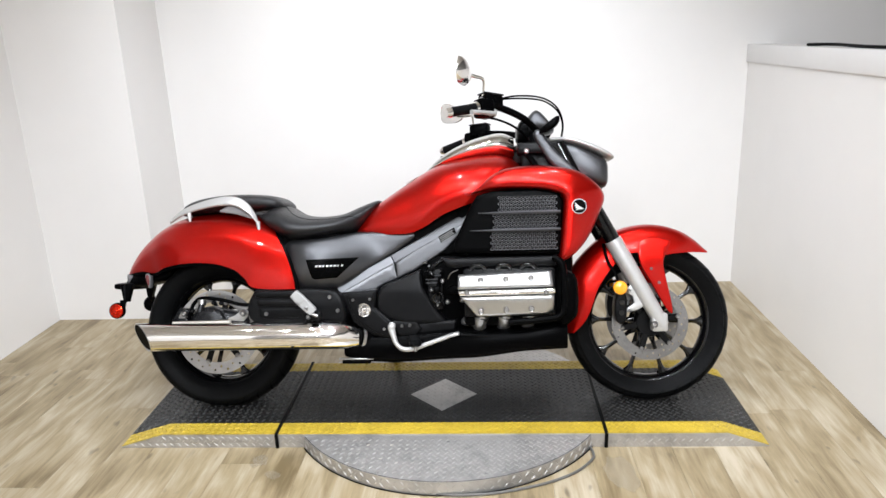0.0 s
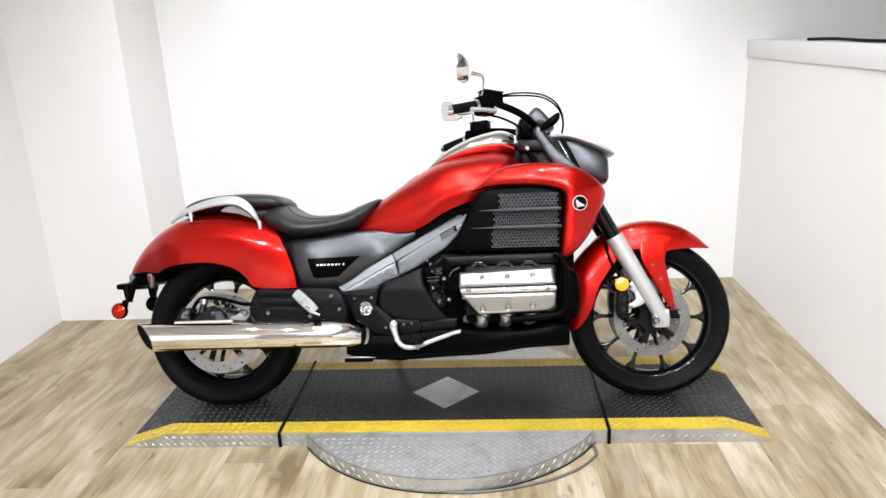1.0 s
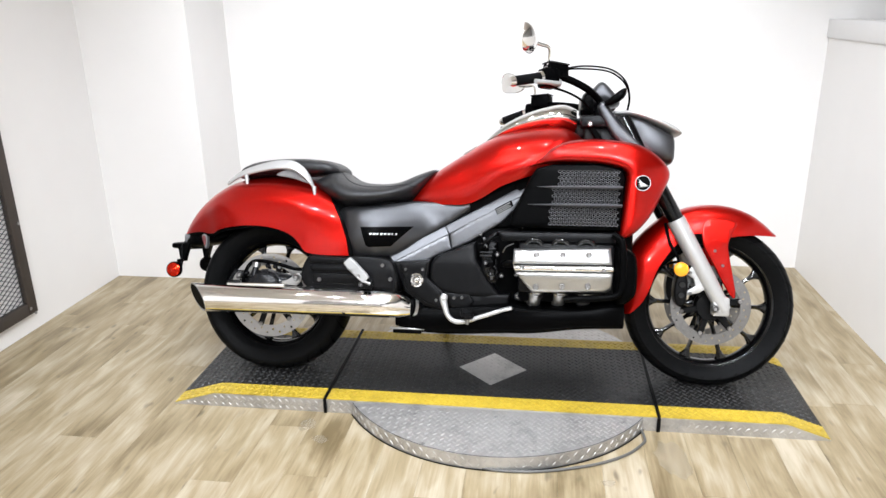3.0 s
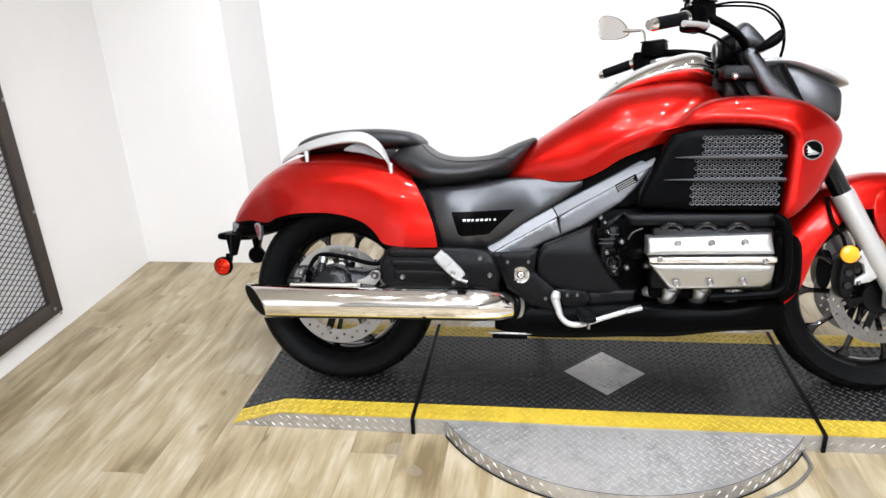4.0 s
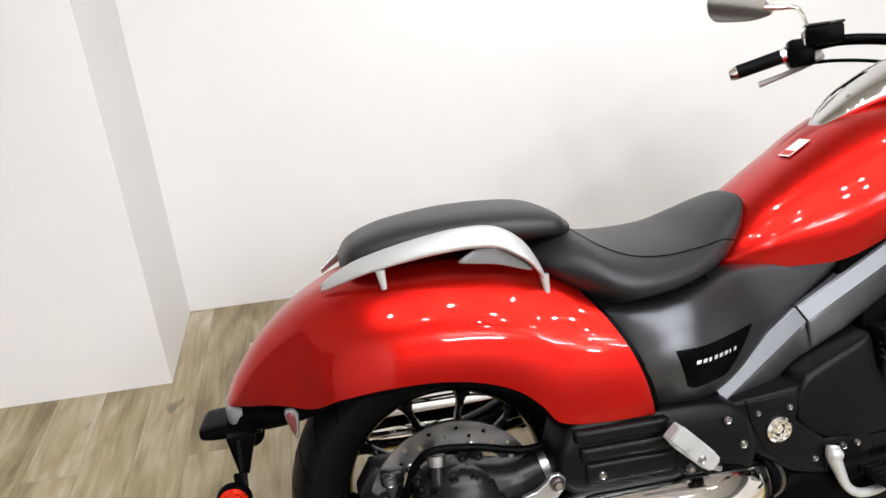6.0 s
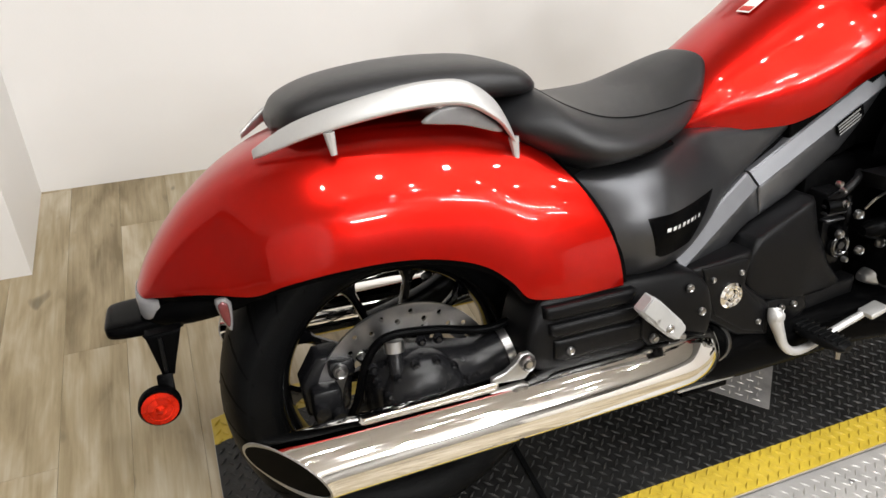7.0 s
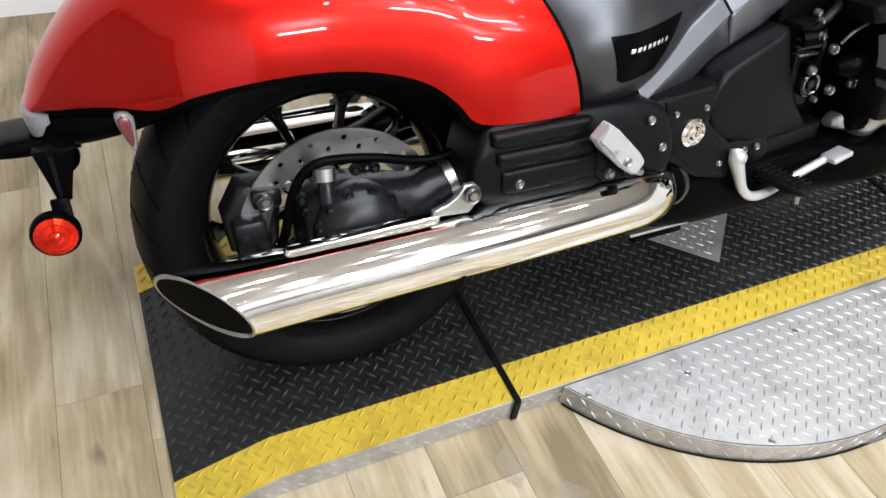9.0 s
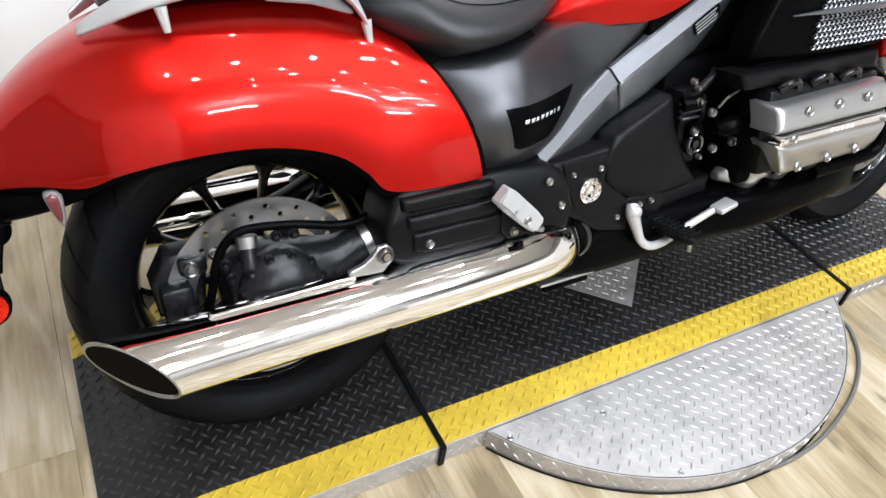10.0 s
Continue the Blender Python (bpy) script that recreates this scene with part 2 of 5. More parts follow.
def tube(pts, radius, n=10, samples=0):
    """A round bar along the points; radius may be a list."""
    p = spline(pts, samples) if samples else np.array(pts, float)
    r = np.interp(np.linspace(0, 1, len(p)), np.linspace(0, 1, len(radius)), radius) if isinstance(radius, (list, tuple)) else [radius] * len(p)
    rings = []
    side = None
    for i, q in enumerate(p):
        d = Vector(p[min(i + 1, len(p) - 1)] - p[max(i - 1, 0)]).normalized()
        if side is None:
            side = d.orthogonal().normalized()
        side = (side - d * side.dot(d)).normalized()
        up = d.cross(side)
        rings.append([Vector(q) + (side * math.cos(a) + up * math.sin(a)) * r[i] for a in np.linspace(0, 2 * math.pi, n, endpoint=False)])
    return skin(rings)


def lathe(profile, n=48, closed=False):
    """Turned about the y axis: profile of (radius, y)."""
    rings = [[Vector((r * math.cos(a), y, r * math.sin(a))) for a in np.linspace(0, 2 * math.pi, n, endpoint=False)] for r, y in profile]
    if closed:
        rings.append(rings[0])
    return skin(rings, cap=not closed)


def loft(stations, n=28, k=40, p=2.6, q=2.2):
    """Closed body along x: stations (x, bottom, top, half width[, mid y])."""
    st = spline(stations, k)
    rings = []
    for s in st:
        x, zb, zt, w = s[:4]
        yc = s[4] if len(s) > 4 else 0
        zc, h = (zb + zt) / 2, (zt - zb) / 2
        ring = []
        for a in np.linspace(0, 2 * math.pi, n, endpoint=False):
            ca, sa = math.cos(a), math.sin(a)
            ring.append((x, yc + w * math.copysign(abs(ca) ** (2 / p), ca), zc + h * math.copysign(abs(sa) ** (2 / q), sa)))
        rings.append(ring)
    return skin(rings)


def saddle(stations, n=25, k=60, p=2.6, q=(2.6, 1.8), tuck=0.10):
    """Body over the frame, widest low on its flanks: stations (x, bottom, top, half width)."""
    rings = []
    for i, (x, zb, zt, w) in enumerate(spline(stations, k)):
        ring = []
        bow = q[0] + (q[1] - q[0]) * i / (k - 1)
        for a in np.linspace(0, math.pi, n):
            ca, sa = math.cos(a), max(math.sin(a), 0.0)
            y = w * math.copysign(abs(ca) ** (2 / p), ca)
            low = max(0.0, 1 - sa / 0.35) ** 2
            ring.append((x, y * (1 - tuck * low), zb + (zt - zb) * sa ** (2 / bow)))
        rings.append(ring + [(x, 0.6 * -w, zb + 0.004), (x, 0.6 * w, zb + 0.004)])
    return skin(rings)


def arch(stations, n=33, k=60, p=2.6, q=2.0, thick=0.006, creases=()):
    """Open guard over a wheel: stations (top x, top z, edge x, edge z, half width)."""
    st = spline(stations, k)
    outer, inner = [], []
    p0, p1 = p if isinstance(p, tuple) else (p, p)
    q0, q1 = q if isinstance(q, tuple) else (q, q)
    for i, row in enumerate(st):
        xt, zt, xb, zb, w = row[:5]
        bow = row[5] if len(row) > 5 else 0
        a_ring, b_ring = [], []
        p, q = p0 + (p1 - p0) * i / (k - 1), q0 + (q1 - q0) * i / (k - 1)
        for a in np.linspace(0, math.pi, n):
            f = max(math.sin(a), 0.0) ** (2 / q)
            g = math.copysign(abs(math.cos(a)) ** (2 / p), math.cos(a))
            lift = 1 + sum(h * math.sin(math.pi * i / (k - 1)) ** 0.5 * math.exp(-((math.degrees(min(a, math.pi - a)) - mid) / wide) ** 2) for mid, h, wide in creases)
            for ring, off in ((a_ring, 0), (b_ring, thick)):
                ring.append((xb + (xt - xb) * f + bow * f * (1 - f), -(w - off) * g * lift, zb + (zt - zb) * f * lift - off * f))
        outer.append(a_ring)
        inner.append(b_ring)
    rings = [o + i[::-1] for o, i in zip(outer, inner)]
    return skin(rings)


def plate(outline, wide, depth=0.03, edge=0.012, side=-1, step=0.02, smooth_outline=True):
    """A moulded panel: outline in (x, z), outer face at half width `wide` (a number or a function of x, z), rounded rim."""
    from mathutils import geometry
    raw = spline(outline, len(outline) * 12, True) if smooth_outline else np.array(outline, float)
    gap = min(max(edge * 0.8, 0.004), 0.012)
    out = []
    if smooth_outline:
        seg = np.hypot(*(np.roll(raw, -1, 0) - raw).T)
        run = np.concatenate(([0], np.cumsum(seg)))
        loop = np.vstack((raw, raw[:1]))
        n = max(12, int(run[-1] / gap))
        for d in np.linspace(0, run[-1], n, endpoint=False):
            out.append((np.interp(d, run, loop[:, 0]), np.interp(d, run, loop[:, 1])))
    else:
        for a, b in zip(raw, np.roll(raw, -1, 0)):
            k = max(1, int(np.hypot(*(b - a)) / gap))
            out += [tuple(a + (b - a) * t) for t in np.linspace(0, 1, k, endpoint=False)]
    out = np.array(out)
    lo, hi = out.min(0), out.max(0)
    a, b = out, np.roll(out, -1, 0)
    ab = b - a
    ab2 = np.maximum((ab ** 2).sum(1), 1e-12)

    def dist(q):
        t = np.clip(((q - a) * ab).sum(1) / ab2, 0, 1)
        return np.sqrt(((a + ab * t[:, None] - q) ** 2).sum(1)).min()

    def inside(q):
        c = (a[:, 1] > q[1]) != (b[:, 1] > q[1])
        with np.errstate(divide="ignore", invalid="ignore"):
            xs = a[:, 0] + (q[1] - a[:, 1]) * (b[:, 0] - a[:, 0]) / (b[:, 1] - a[:, 1])
        return (c & (q[0] < xs)).sum() % 2 == 1

    pts = [Vector(q) for q in out]
    m = len(pts)
    area = (a[:, 0] * b[:, 1] - b[:, 0] * a[:, 1]).sum()
    mid = []
    for frac in (0.15, 0.45, 1.0):
        for i in range(m):
            t = out[(i + 1) % m] - out[i - 1]
            nrm = np.array((-t[1], t[0])) / max(np.hypot(*t), 1e-9) * (1 if area > 0 else -1)
            q = out[i] + nrm * edge * frac
            if inside(q) and dist(q) > edge * frac * 0.97:
                mid.append(q)
    for x in np.arange(lo[0] + step / 2, hi[0], step):
        for z in np.arange(lo[1] + step / 2, hi[1], step):
            q = np.array((x, z))
            if inside(q) and dist(q) > edge * 1.0 + min(step, gap) * 0.6:
                mid.append(q)
    pts += [Vector(q) for q in mid]
    vs, _, fs, *_ = geometry.delaunay_2d_cdt(pts, [(i, (i + 1) % m) for i in range(m)], [], 1, 1e-5)
    bm = bmesh.new()
    front, back = [], []
    for v in vs:
        q = np.array(v)
        d = min(dist(q), edge)
        drop = edge - math.sqrt(max(edge * edge - (edge - d) ** 2, 0))
        w = wide(v[0], v[1]) if callable(wide) else wide
        front.append(bm.verts.new((v[0], side * (w - drop), v[1])))
    used = {}
    for f in fs:
        for i, j in zip(f, f[1:] + f[:1]):
            used[(i, j)] = True
    rim = [(i, j) for i, j in used if (j, i) not in used]
    for f in fs:
        bm.faces.new([front[i] for i in f])
    rear_of = {}
    for i in {k for e in rim for k in e}:
        v = vs[i]
        w = wide(v[0], v[1]) if callable(wide) else wide
        rear_of[i] = bm.verts.new((v[0], side * (w - edge - depth), v[1]))
    for i, j in rim:
        bm.faces.new((front[j], front[i], rear_of[i], rear_of[j]))
    # flat back
    chain = {i: j for i, j in rim}
    start = rim[0][0]
    order, k = [start], chain[start]
    while k != start and len(order) <= len(rim):
        order.append(k)
        k = chain[k]
    if len(order) == len(rim):
        bm.faces.new([rear_of[i] for i in order])
    return bm


def stud(x, y, z, r=0.008, h=0.006, side=-1, n=12):
    """A bolt head whose face looks sideways."""
    bm = lathe([(0.0, h), (r * 0.45, h), (r * 0.5, h * 0.55), (r * 0.8, h), (r, h * 0.6), (r, 0)], n)
    m = Matrix.Translation((x, y, z)) @ Matrix.Diagonal((1, side, 1, 1))
    return moved(bm, m)

# ---- room ----
XL, XR, YB, YJ, XJ, YF, TOP = -1.655, 2.285, 1.825, 1.345, -1.04, -5.6, 3.3


def wall(name, x0, x1, y0, y1, z0=0.0, z1=TOP, label="white painted drywall wall", mat=None):
    return tagged(part(name, box(x0, x1, y0, y1, z0, z1), mat or WHITE), label, "wall", kind="structure")


wall("wall_north", XJ - 0.1, 4.2, YB, YB + 0.12)
wall("wall_north_jog", XL, XJ, YJ, YB)
wall("wall_west", XL - 0.12, XL, YF, YB + 0.12)
wall("wall_east_low", XR, XR + 0.12, YF, YB, 0, 1.385, "white low partition wall beside the display bay")
# the far east and south walls are out of view, added to close the hall
wall("wall_east_far", 4.2, 4.32, YF, YB + 0.12, label="unseen grey wall added to close the hall", mat=HALL)
wall("wall_south", XL - 0.12, 4.32, YF - 0.12, YF, label="unseen grey wall added to close the hall", mat=HALL)
tagged(part("ledge_trim", box(XR - 0.012, XR - 0.001, YF, YB - 0.002, 1.292, 1.385, 0.003), DIRTY), "white painted ledge board along the partition", "trim", kind="structure")
tagged(part("ceiling", box(XL - 0.12, 4.32, YF - 0.12, YB + 0.12, TOP, TOP + 0.1), CEIL), "plain white painted ceiling", "ceiling", kind="structure")
floor = tagged(part("floor", box(XL - 0.12, 4.32, YF - 0.12, YB + 0.12, -0.1, -0.006), CONCRETE), "light oak vinyl plank floor", "floor", kind="structure")

# planks run away from the viewer
PW, PL = 0.152, 1.22
plank_mesh = bpy.data.meshes.new("plank")
bm = box(0, PW - 0.0006, 0, PL - 0.0006, -0.006, 0, 0.0004, 1)
finish(bm)
bm.to_mesh(plank_mesh)
bm.free()
plank_mesh.materials.append(PLANK)
rnd = random.Random(4)
for i, x in enumerate(np.arange(XL - 0.05, XR, PW)):
    y = YF + rnd.uniform(-1.2, -0.1)
    while y < YB:
        ob = new("plank", plank_mesh)
        ob.location = (x, y, 0)
        ob.parent = floor
        y += PL

# ---- display stand ----
STAND_Z, SY1 = 0.055, 0.62


def lug_mesh(name, material, length=0.0245, w=0.0062, h=0.0034):
    """One raised lug of the tread plate, shared by all of its material."""
    me = bpy.data.meshes.new(name)
    ends = ((-1, 0, 0), (0, -1, 0), (1, 0, 0), (0, 1, 0), (-0.45, 0, 1), (0.45, 0, 1))
    me.from_pydata([(u * length / 2, v * w / 2, k * h) for u, v, k in ends], [], [(0, 1, 4), (1, 5, 4), (1, 2, 5), (2, 3, 5), (3, 4, 5), (3, 0, 4)])
    me.materials.append(material)
    return me


LUG_BLACK, LUG_YELLOW, LUG_BARE = lug_mesh("lug_black", LUGWORN), lug_mesh("lug_yellow", YELLOW), lug_mesh("lug_bare", PLATE, 0.0225, 0.0050, 0.0022)


def tread(keep, x0, x1, y0, y1, zf, q=0.0146):
    """Places of lugs in the plate's woven pattern (each end points at a neighbour's middle), the nearest row first."""
    out = []
    for j in range(int((y1 - y0) / q) + 2):
        for i in range(j % 2, int((x1 - x0) / q) + 2, 2):
            x, y = x0 + i * q, y0 + j * q
            if keep(x, y):
                out.append(Matrix.Translation((x, y, zf(x, y))) @ Matrix.Rotation(radians(45 if j % 2 else -45), 4, "Z"))
    return out


def lay(places, me, parent, most):
    """Lugs as pieces of their own; those past `most` joined."""
    for m in places[:most]:
        ob = new("lug", me)
        ob.matrix_world = m
        ob.parent = parent
    rest = places[most:]
    if rest:
        vs, fs = [], []
        for m in rest:
            fs += [[len(vs) + i for i in p.vertices] for p in me.polygons]
            vs += [m @ v.co for v in me.vertices]
        joined = bpy.data.meshes.new("far_lug")
        joined.from_pydata(vs, [], fs)
        joined.materials.append(me.materials[0])
        ob = new("far_lug", joined)
        ob.parent = parent
        tagged(ob, kind="stuff")


def section_solid(x0, x1, slope0, slope1, y0, y1, zlift=0.0):
    """A stand section with optional run-down ends."""
    tops = [(x0, STAND_Z if not slope0 else 0.004)] + ([(x0 + slope0, STAND_Z)] if slope0 else []) + \
           ([(x1 - slope1, STAND_Z)] if slope1 else []) + [(x1, STAND_Z if not slope1 else 0.004)]
    bm = bmesh.new()
    lower = [[bm.verts.new((x, y, 0.0 + zlift)) for x, _ in tops] for y in (y0, y1)]
    upper = [[bm.verts.new((x, y, z + zlift)) for x, z in tops] for y in (y0, y1)]
    k = len(tops)
    for i in range(k - 1):
        bm.faces.new((upper[0][i], upper[0][i + 1], upper[1][i + 1], upper[1][i]))
        bm.faces.new((lower[0][i], lower[1][i], lower[1][i + 1], lower[0][i + 1]))
        for s in (0, 1):
            bm.faces.new((lower[s][i], lower[s][i + 1], upper[s][i + 1], upper[s][i]))
    for i in (0, k - 1):
        bm.faces.new((lower[0][i], upper[0][i], upper[1][i], lower[1][i]))
    return bm


def skin_strip(x0, x1, slope0, slope1, y0, y1, t=0.003):
    """A thin painted sheet on the section's top."""
    xs = [x0 + 0.001] + ([x0 + slope0] if slope0 else []) + ([x1 - slope1] if slope1 else []) + [x1 - 0.001]
    zs = [0.004 if slope0 else STAND_Z] + ([STAND_Z] if slope0 else []) + ([STAND_Z] if slope1 else []) + [0.004 if slope1 else STAND_Z]
    bm = bmesh.new()
    lo = [[bm.verts.new((x, y, z + 0.0004)) for x, z in zip(xs, zs)] for y in (y0, y1)]
    hi = [[bm.verts.new((x, y, z + t)) for x, z in zip(xs, zs)] for y in (y0, y1)]
    k = len(xs)
    for i in range(k - 1):
        bm.faces.new((hi[0][i], hi[0][i + 1], hi[1][i + 1], hi[1][i]))
        bm.faces.new((lo[0][i], lo[1][i], lo[1][i + 1], lo[0][i + 1]))
        for s in (0, 1):
            bm.faces.new((lo[s][i], lo[s][i + 1], hi[s][i + 1], hi[s][i]))
    for i in (0, k - 1):
        bm.faces.new((lo[0][i], hi[0][i], hi[1][i], lo[1][i]))
    return bm


BAND = 0.082
DIA = (0.625, 0.308, 0.138)
for label, x0, x1, s0, s1 in (("black tread-plate ramp section with yellow edge stripes", -0.620, -0.004, 0.170, 0),
                              ("black tread-plate stand section with a bare metal diamond", 0.004, 1.243, 0, 0),
                              ("black tread-plate ramp section with yellow edge stripes", 1.251, 1.842, 0, 0.15)):
    stand = thing("display_stand_section", label, "display stand", group="stand sections")
    part("base", section_solid(x0, x1, s0, s1, 0, SY1), PLATE, stand, "bare aluminium tread-plate edge", 20)
    part("black_sheet", skin_strip(x0, x1, s0, s1, BAND, SY1 - BAND), TREADBLACK, stand, "black painted tread plate", 20)
    part("yellow_stripe", skin_strip(x0, x1, s0, s1, 0.003, BAND), YELLOW, stand, "yellow painted edge stripe", 20)
    part("yellow_stripe", skin_strip(x0, x1, s0, s1, SY1 - BAND, SY1 - 0.003), YELLOW, stand, "yellow painted edge stripe", 20)

    def top(x, y, x0=x0, x1=x1, s0=s0, s1=s1):
        f = min((x - x0) / s0 if s0 else 1, (x1 - x) / s1 if s1 else 1, 1)
        return 0.004 + (STAND_Z - 0.004) * f + 0.003

    inside = lambda x, y, a, b: x0 + 0.012 < x < x1 - 0.012 and a + 0.002 < y < b - 0.002
    india = lambda x, y: x0 > -0.1 and x1 < 1.3 and abs(x - DIA[0]) + abs(y - DIA[1]) < DIA[2] + 0.006
    lay(tread(lambda x, y: inside(x, y, 0.006, BAND), x0, x1, 0, SY1, top), LUG_YELLOW, stand, 150)
    lay(tread(lambda x, y: inside(x, y, SY1 - BAND, SY1 - 0.006), x0, x1, 0, SY1, top), LUG_YELLOW, stand, 0)
    lay(tread(lambda x, y: inside(x, y, BAND, SY1 - BAND) and not india(x, y), x0, x1, 0, SY1, top), LUG_BLACK, stand, 110)
    lay([Matrix.Rotation(radians(90), 4, "X") @ m for m in tread(lambda x, y: inside(x, 0.2, 0.1, 0.3) and y < top(x, 0.1) - 0.012 and y > 0.008, x0, x1, 0.012, 0.05, lambda x, y: 0.0)], LUG_BARE, stand, 0)
    if x0 > 0:
        part("joint_strip", box(x0 - 0.0076, x0 - 0.0004, -0.004, SY1 + 0.002, 0.001, STAND_Z + 0.0048, 0.001, 1), RUBBER, stand, "black rubber joint strip")
        part("joint_cap", box(x0 - 0.0105, x0 + 0.0025, -0.0062, SY1 + 0.004, STAND_Z + 0.0050, STAND_Z + 0.0078, 0.0012, 1), RUBBER, stand)
        part("joint_cap", box(x0 - 0.0105, x0 + 0.0025, -0.0085, -0.0044, 0.001, STAND_Z + 0.0048, 0.0012, 1), RUBBER, stand)
    if 0 < x0 < 1:
        d = DIA[2]
        bm = bmesh.new()
        lo = [bm.verts.new((DIA[0] + u * d, DIA[1] + v * d, STAND_Z + 0.0034)) for u, v in ((-1, 0), (0, -1), (1, 0), (0, 1))]
        hi = [bm.verts.new((v.co.x, v.co.y, STAND_Z + 0.0046)) for v in lo]
        bm.faces.new(hi), bm.faces.new(lo[::-1])
        for i in range(4):
            bm.faces.new((lo[i], lo[(i + 1) % 4], hi[(i + 1) % 4], hi[i]))
        part("bare_diamond", bm, PLATE, stand, "bare aluminium diamond", 20)
        lay(tread(lambda x, y: abs(x - DIA[0]) + abs(y - DIA[1]) < d - 0.014, x0, x1, 0, SY1, lambda x, y: STAND_Z + 0.0044), LUG_BARE, stand, 40)

DISC = (0.648, 0.345, 0.645)
turntable = thing("turntable", "round aluminium tread-plate turntable under the stand", "turntable")


def half_disc(sign):
    """The part of the disc that shows beyond the stand's long edge."""
    y_edge = -0.002 if sign < 0 else SY1 + 0.002
    c, r = DIA[1] + (DISC[1] - DIA[1]) * (1 if sign < 0 else -1), DISC[2]
    a0 = math.asin((y_edge - c) / r)
    angs = np.linspace(math.pi - a0, 2 * math.pi + a0, 60) if sign < 0 else np.linspace(a0, math.pi - a0, 60)
    bm = bmesh.new()
    lo = [bm.verts.new((DISC[0] + r * math.cos(a), c + r * math.sin(a), 0)) for a in angs]
    hi = [bm.verts.new((DISC[0] + r * math.cos(a), c + r * math.sin(a), STAND_Z - 0.003)) for a in angs]
    bm.faces.new(hi), bm.faces.new(lo[::-1])
    for i in range(60):
        j = (i + 1) % 60
        bm.faces.new((lo[i], lo[j], hi[j], hi[i]))
    return bm, c


for sign in (-1, 1):
    bm, cc = half_disc(sign)
    part("disc", bm, PLATE, turntable, "scuffed aluminium tread plate", 30)
    keep = (lambda x, y: math.hypot(x - DISC[0], y - cc) < DISC[2] - 0.012 and y < -0.012) if sign < 0 else (
        lambda x, y: math.hypot(x - DISC[0], y - cc) < DISC[2] - 0.012 and y > SY1 + 0.012)
    y0, y1 = (-0.3144, 0) if sign < 0 else (SY1, SY1 + 0.32)
    lay(tread(keep, 0, 1.3, y0, y1, lambda x, y: STAND_Z - 0.003)[::-1], LUG_BARE, turntable, 200 if sign < 0 else 0)
# lugs on the rim
rim_places = []
for k, a in enumerate(np.arange(math.pi + 0.60, 2 * math.pi - 0.58, 0.04)):
    for row, z in enumerate((0.016, 0.038)):
        rim_places.append(Matrix.Translation((DISC[0] + DISC[2] * math.cos(a), DISC[1] + DISC[2] * math.sin(a), z)) @ Matrix.Rotation(a + math.pi / 2, 4, "Z")
                          @ Matrix.Rotation(radians(90), 4, "X") @ Matrix.Rotation(radians(45 if (k + row) % 2 else -45), 4, "Z"))
lay(rim_places, LUG_BARE, turntable, 100)
angs = np.linspace(math.pi + 0.58, 2 * math.pi - 0.56, 50)
# thin dark tube that draws the shadow line under the rim
part("foot_shade", tube([(DISC[0] + (DISC[2] + 0.003) * math.cos(a), DISC[1] + (DISC[2] + 0.003) * math.sin(a), 0.002) for a in angs], 0.002, 8), RUBBER, turntable, "dark line for the shade round the foot")
part("top_seam", tube([(DISC[0] + (DISC[2] - 0.003) * math.cos(a), DISC[1] + (DISC[2] - 0.003) * math.sin(a), STAND_Z - 0.0032) for a in angs], 0.0010, 6), DARK, turntable, "thin dark seam round the top")
for x, y in ((0.14, -0.035), (0.36, -0.06), (0.42, -0.245), (0.66, -0.05), (0.80, -0.25), (0.94, -0.06), (1.12, -0.04)):
    bm = moved(stud(0, 0, 0, 0.0065, 0.002, 1), Matrix.Translation((x, y, STAND_Z - 0.003)) @ Matrix.Rotation(radians(90), 4, "X"))
    part("screw", bm, STEEL, turntable)

# ---- motorcycle: x forward from the rear axle, right side at negative y, z from the tyre's foot ----
LEAN_DEG = 15.5
BIKE = Matrix.Translation((-0.258, 0.265, STAND_Z + 0.003)) @ Matrix.Rotation(radians(-LEAN_DEG), 4, "X")
bike = thing("motorcycle", "red and black cruiser motorcycle with chrome exhausts on its side stand", "motorcycle", BIKE)
RW, FW = (-0.010, 0.307, -0.030), (1.711, 0.317, 0.0)


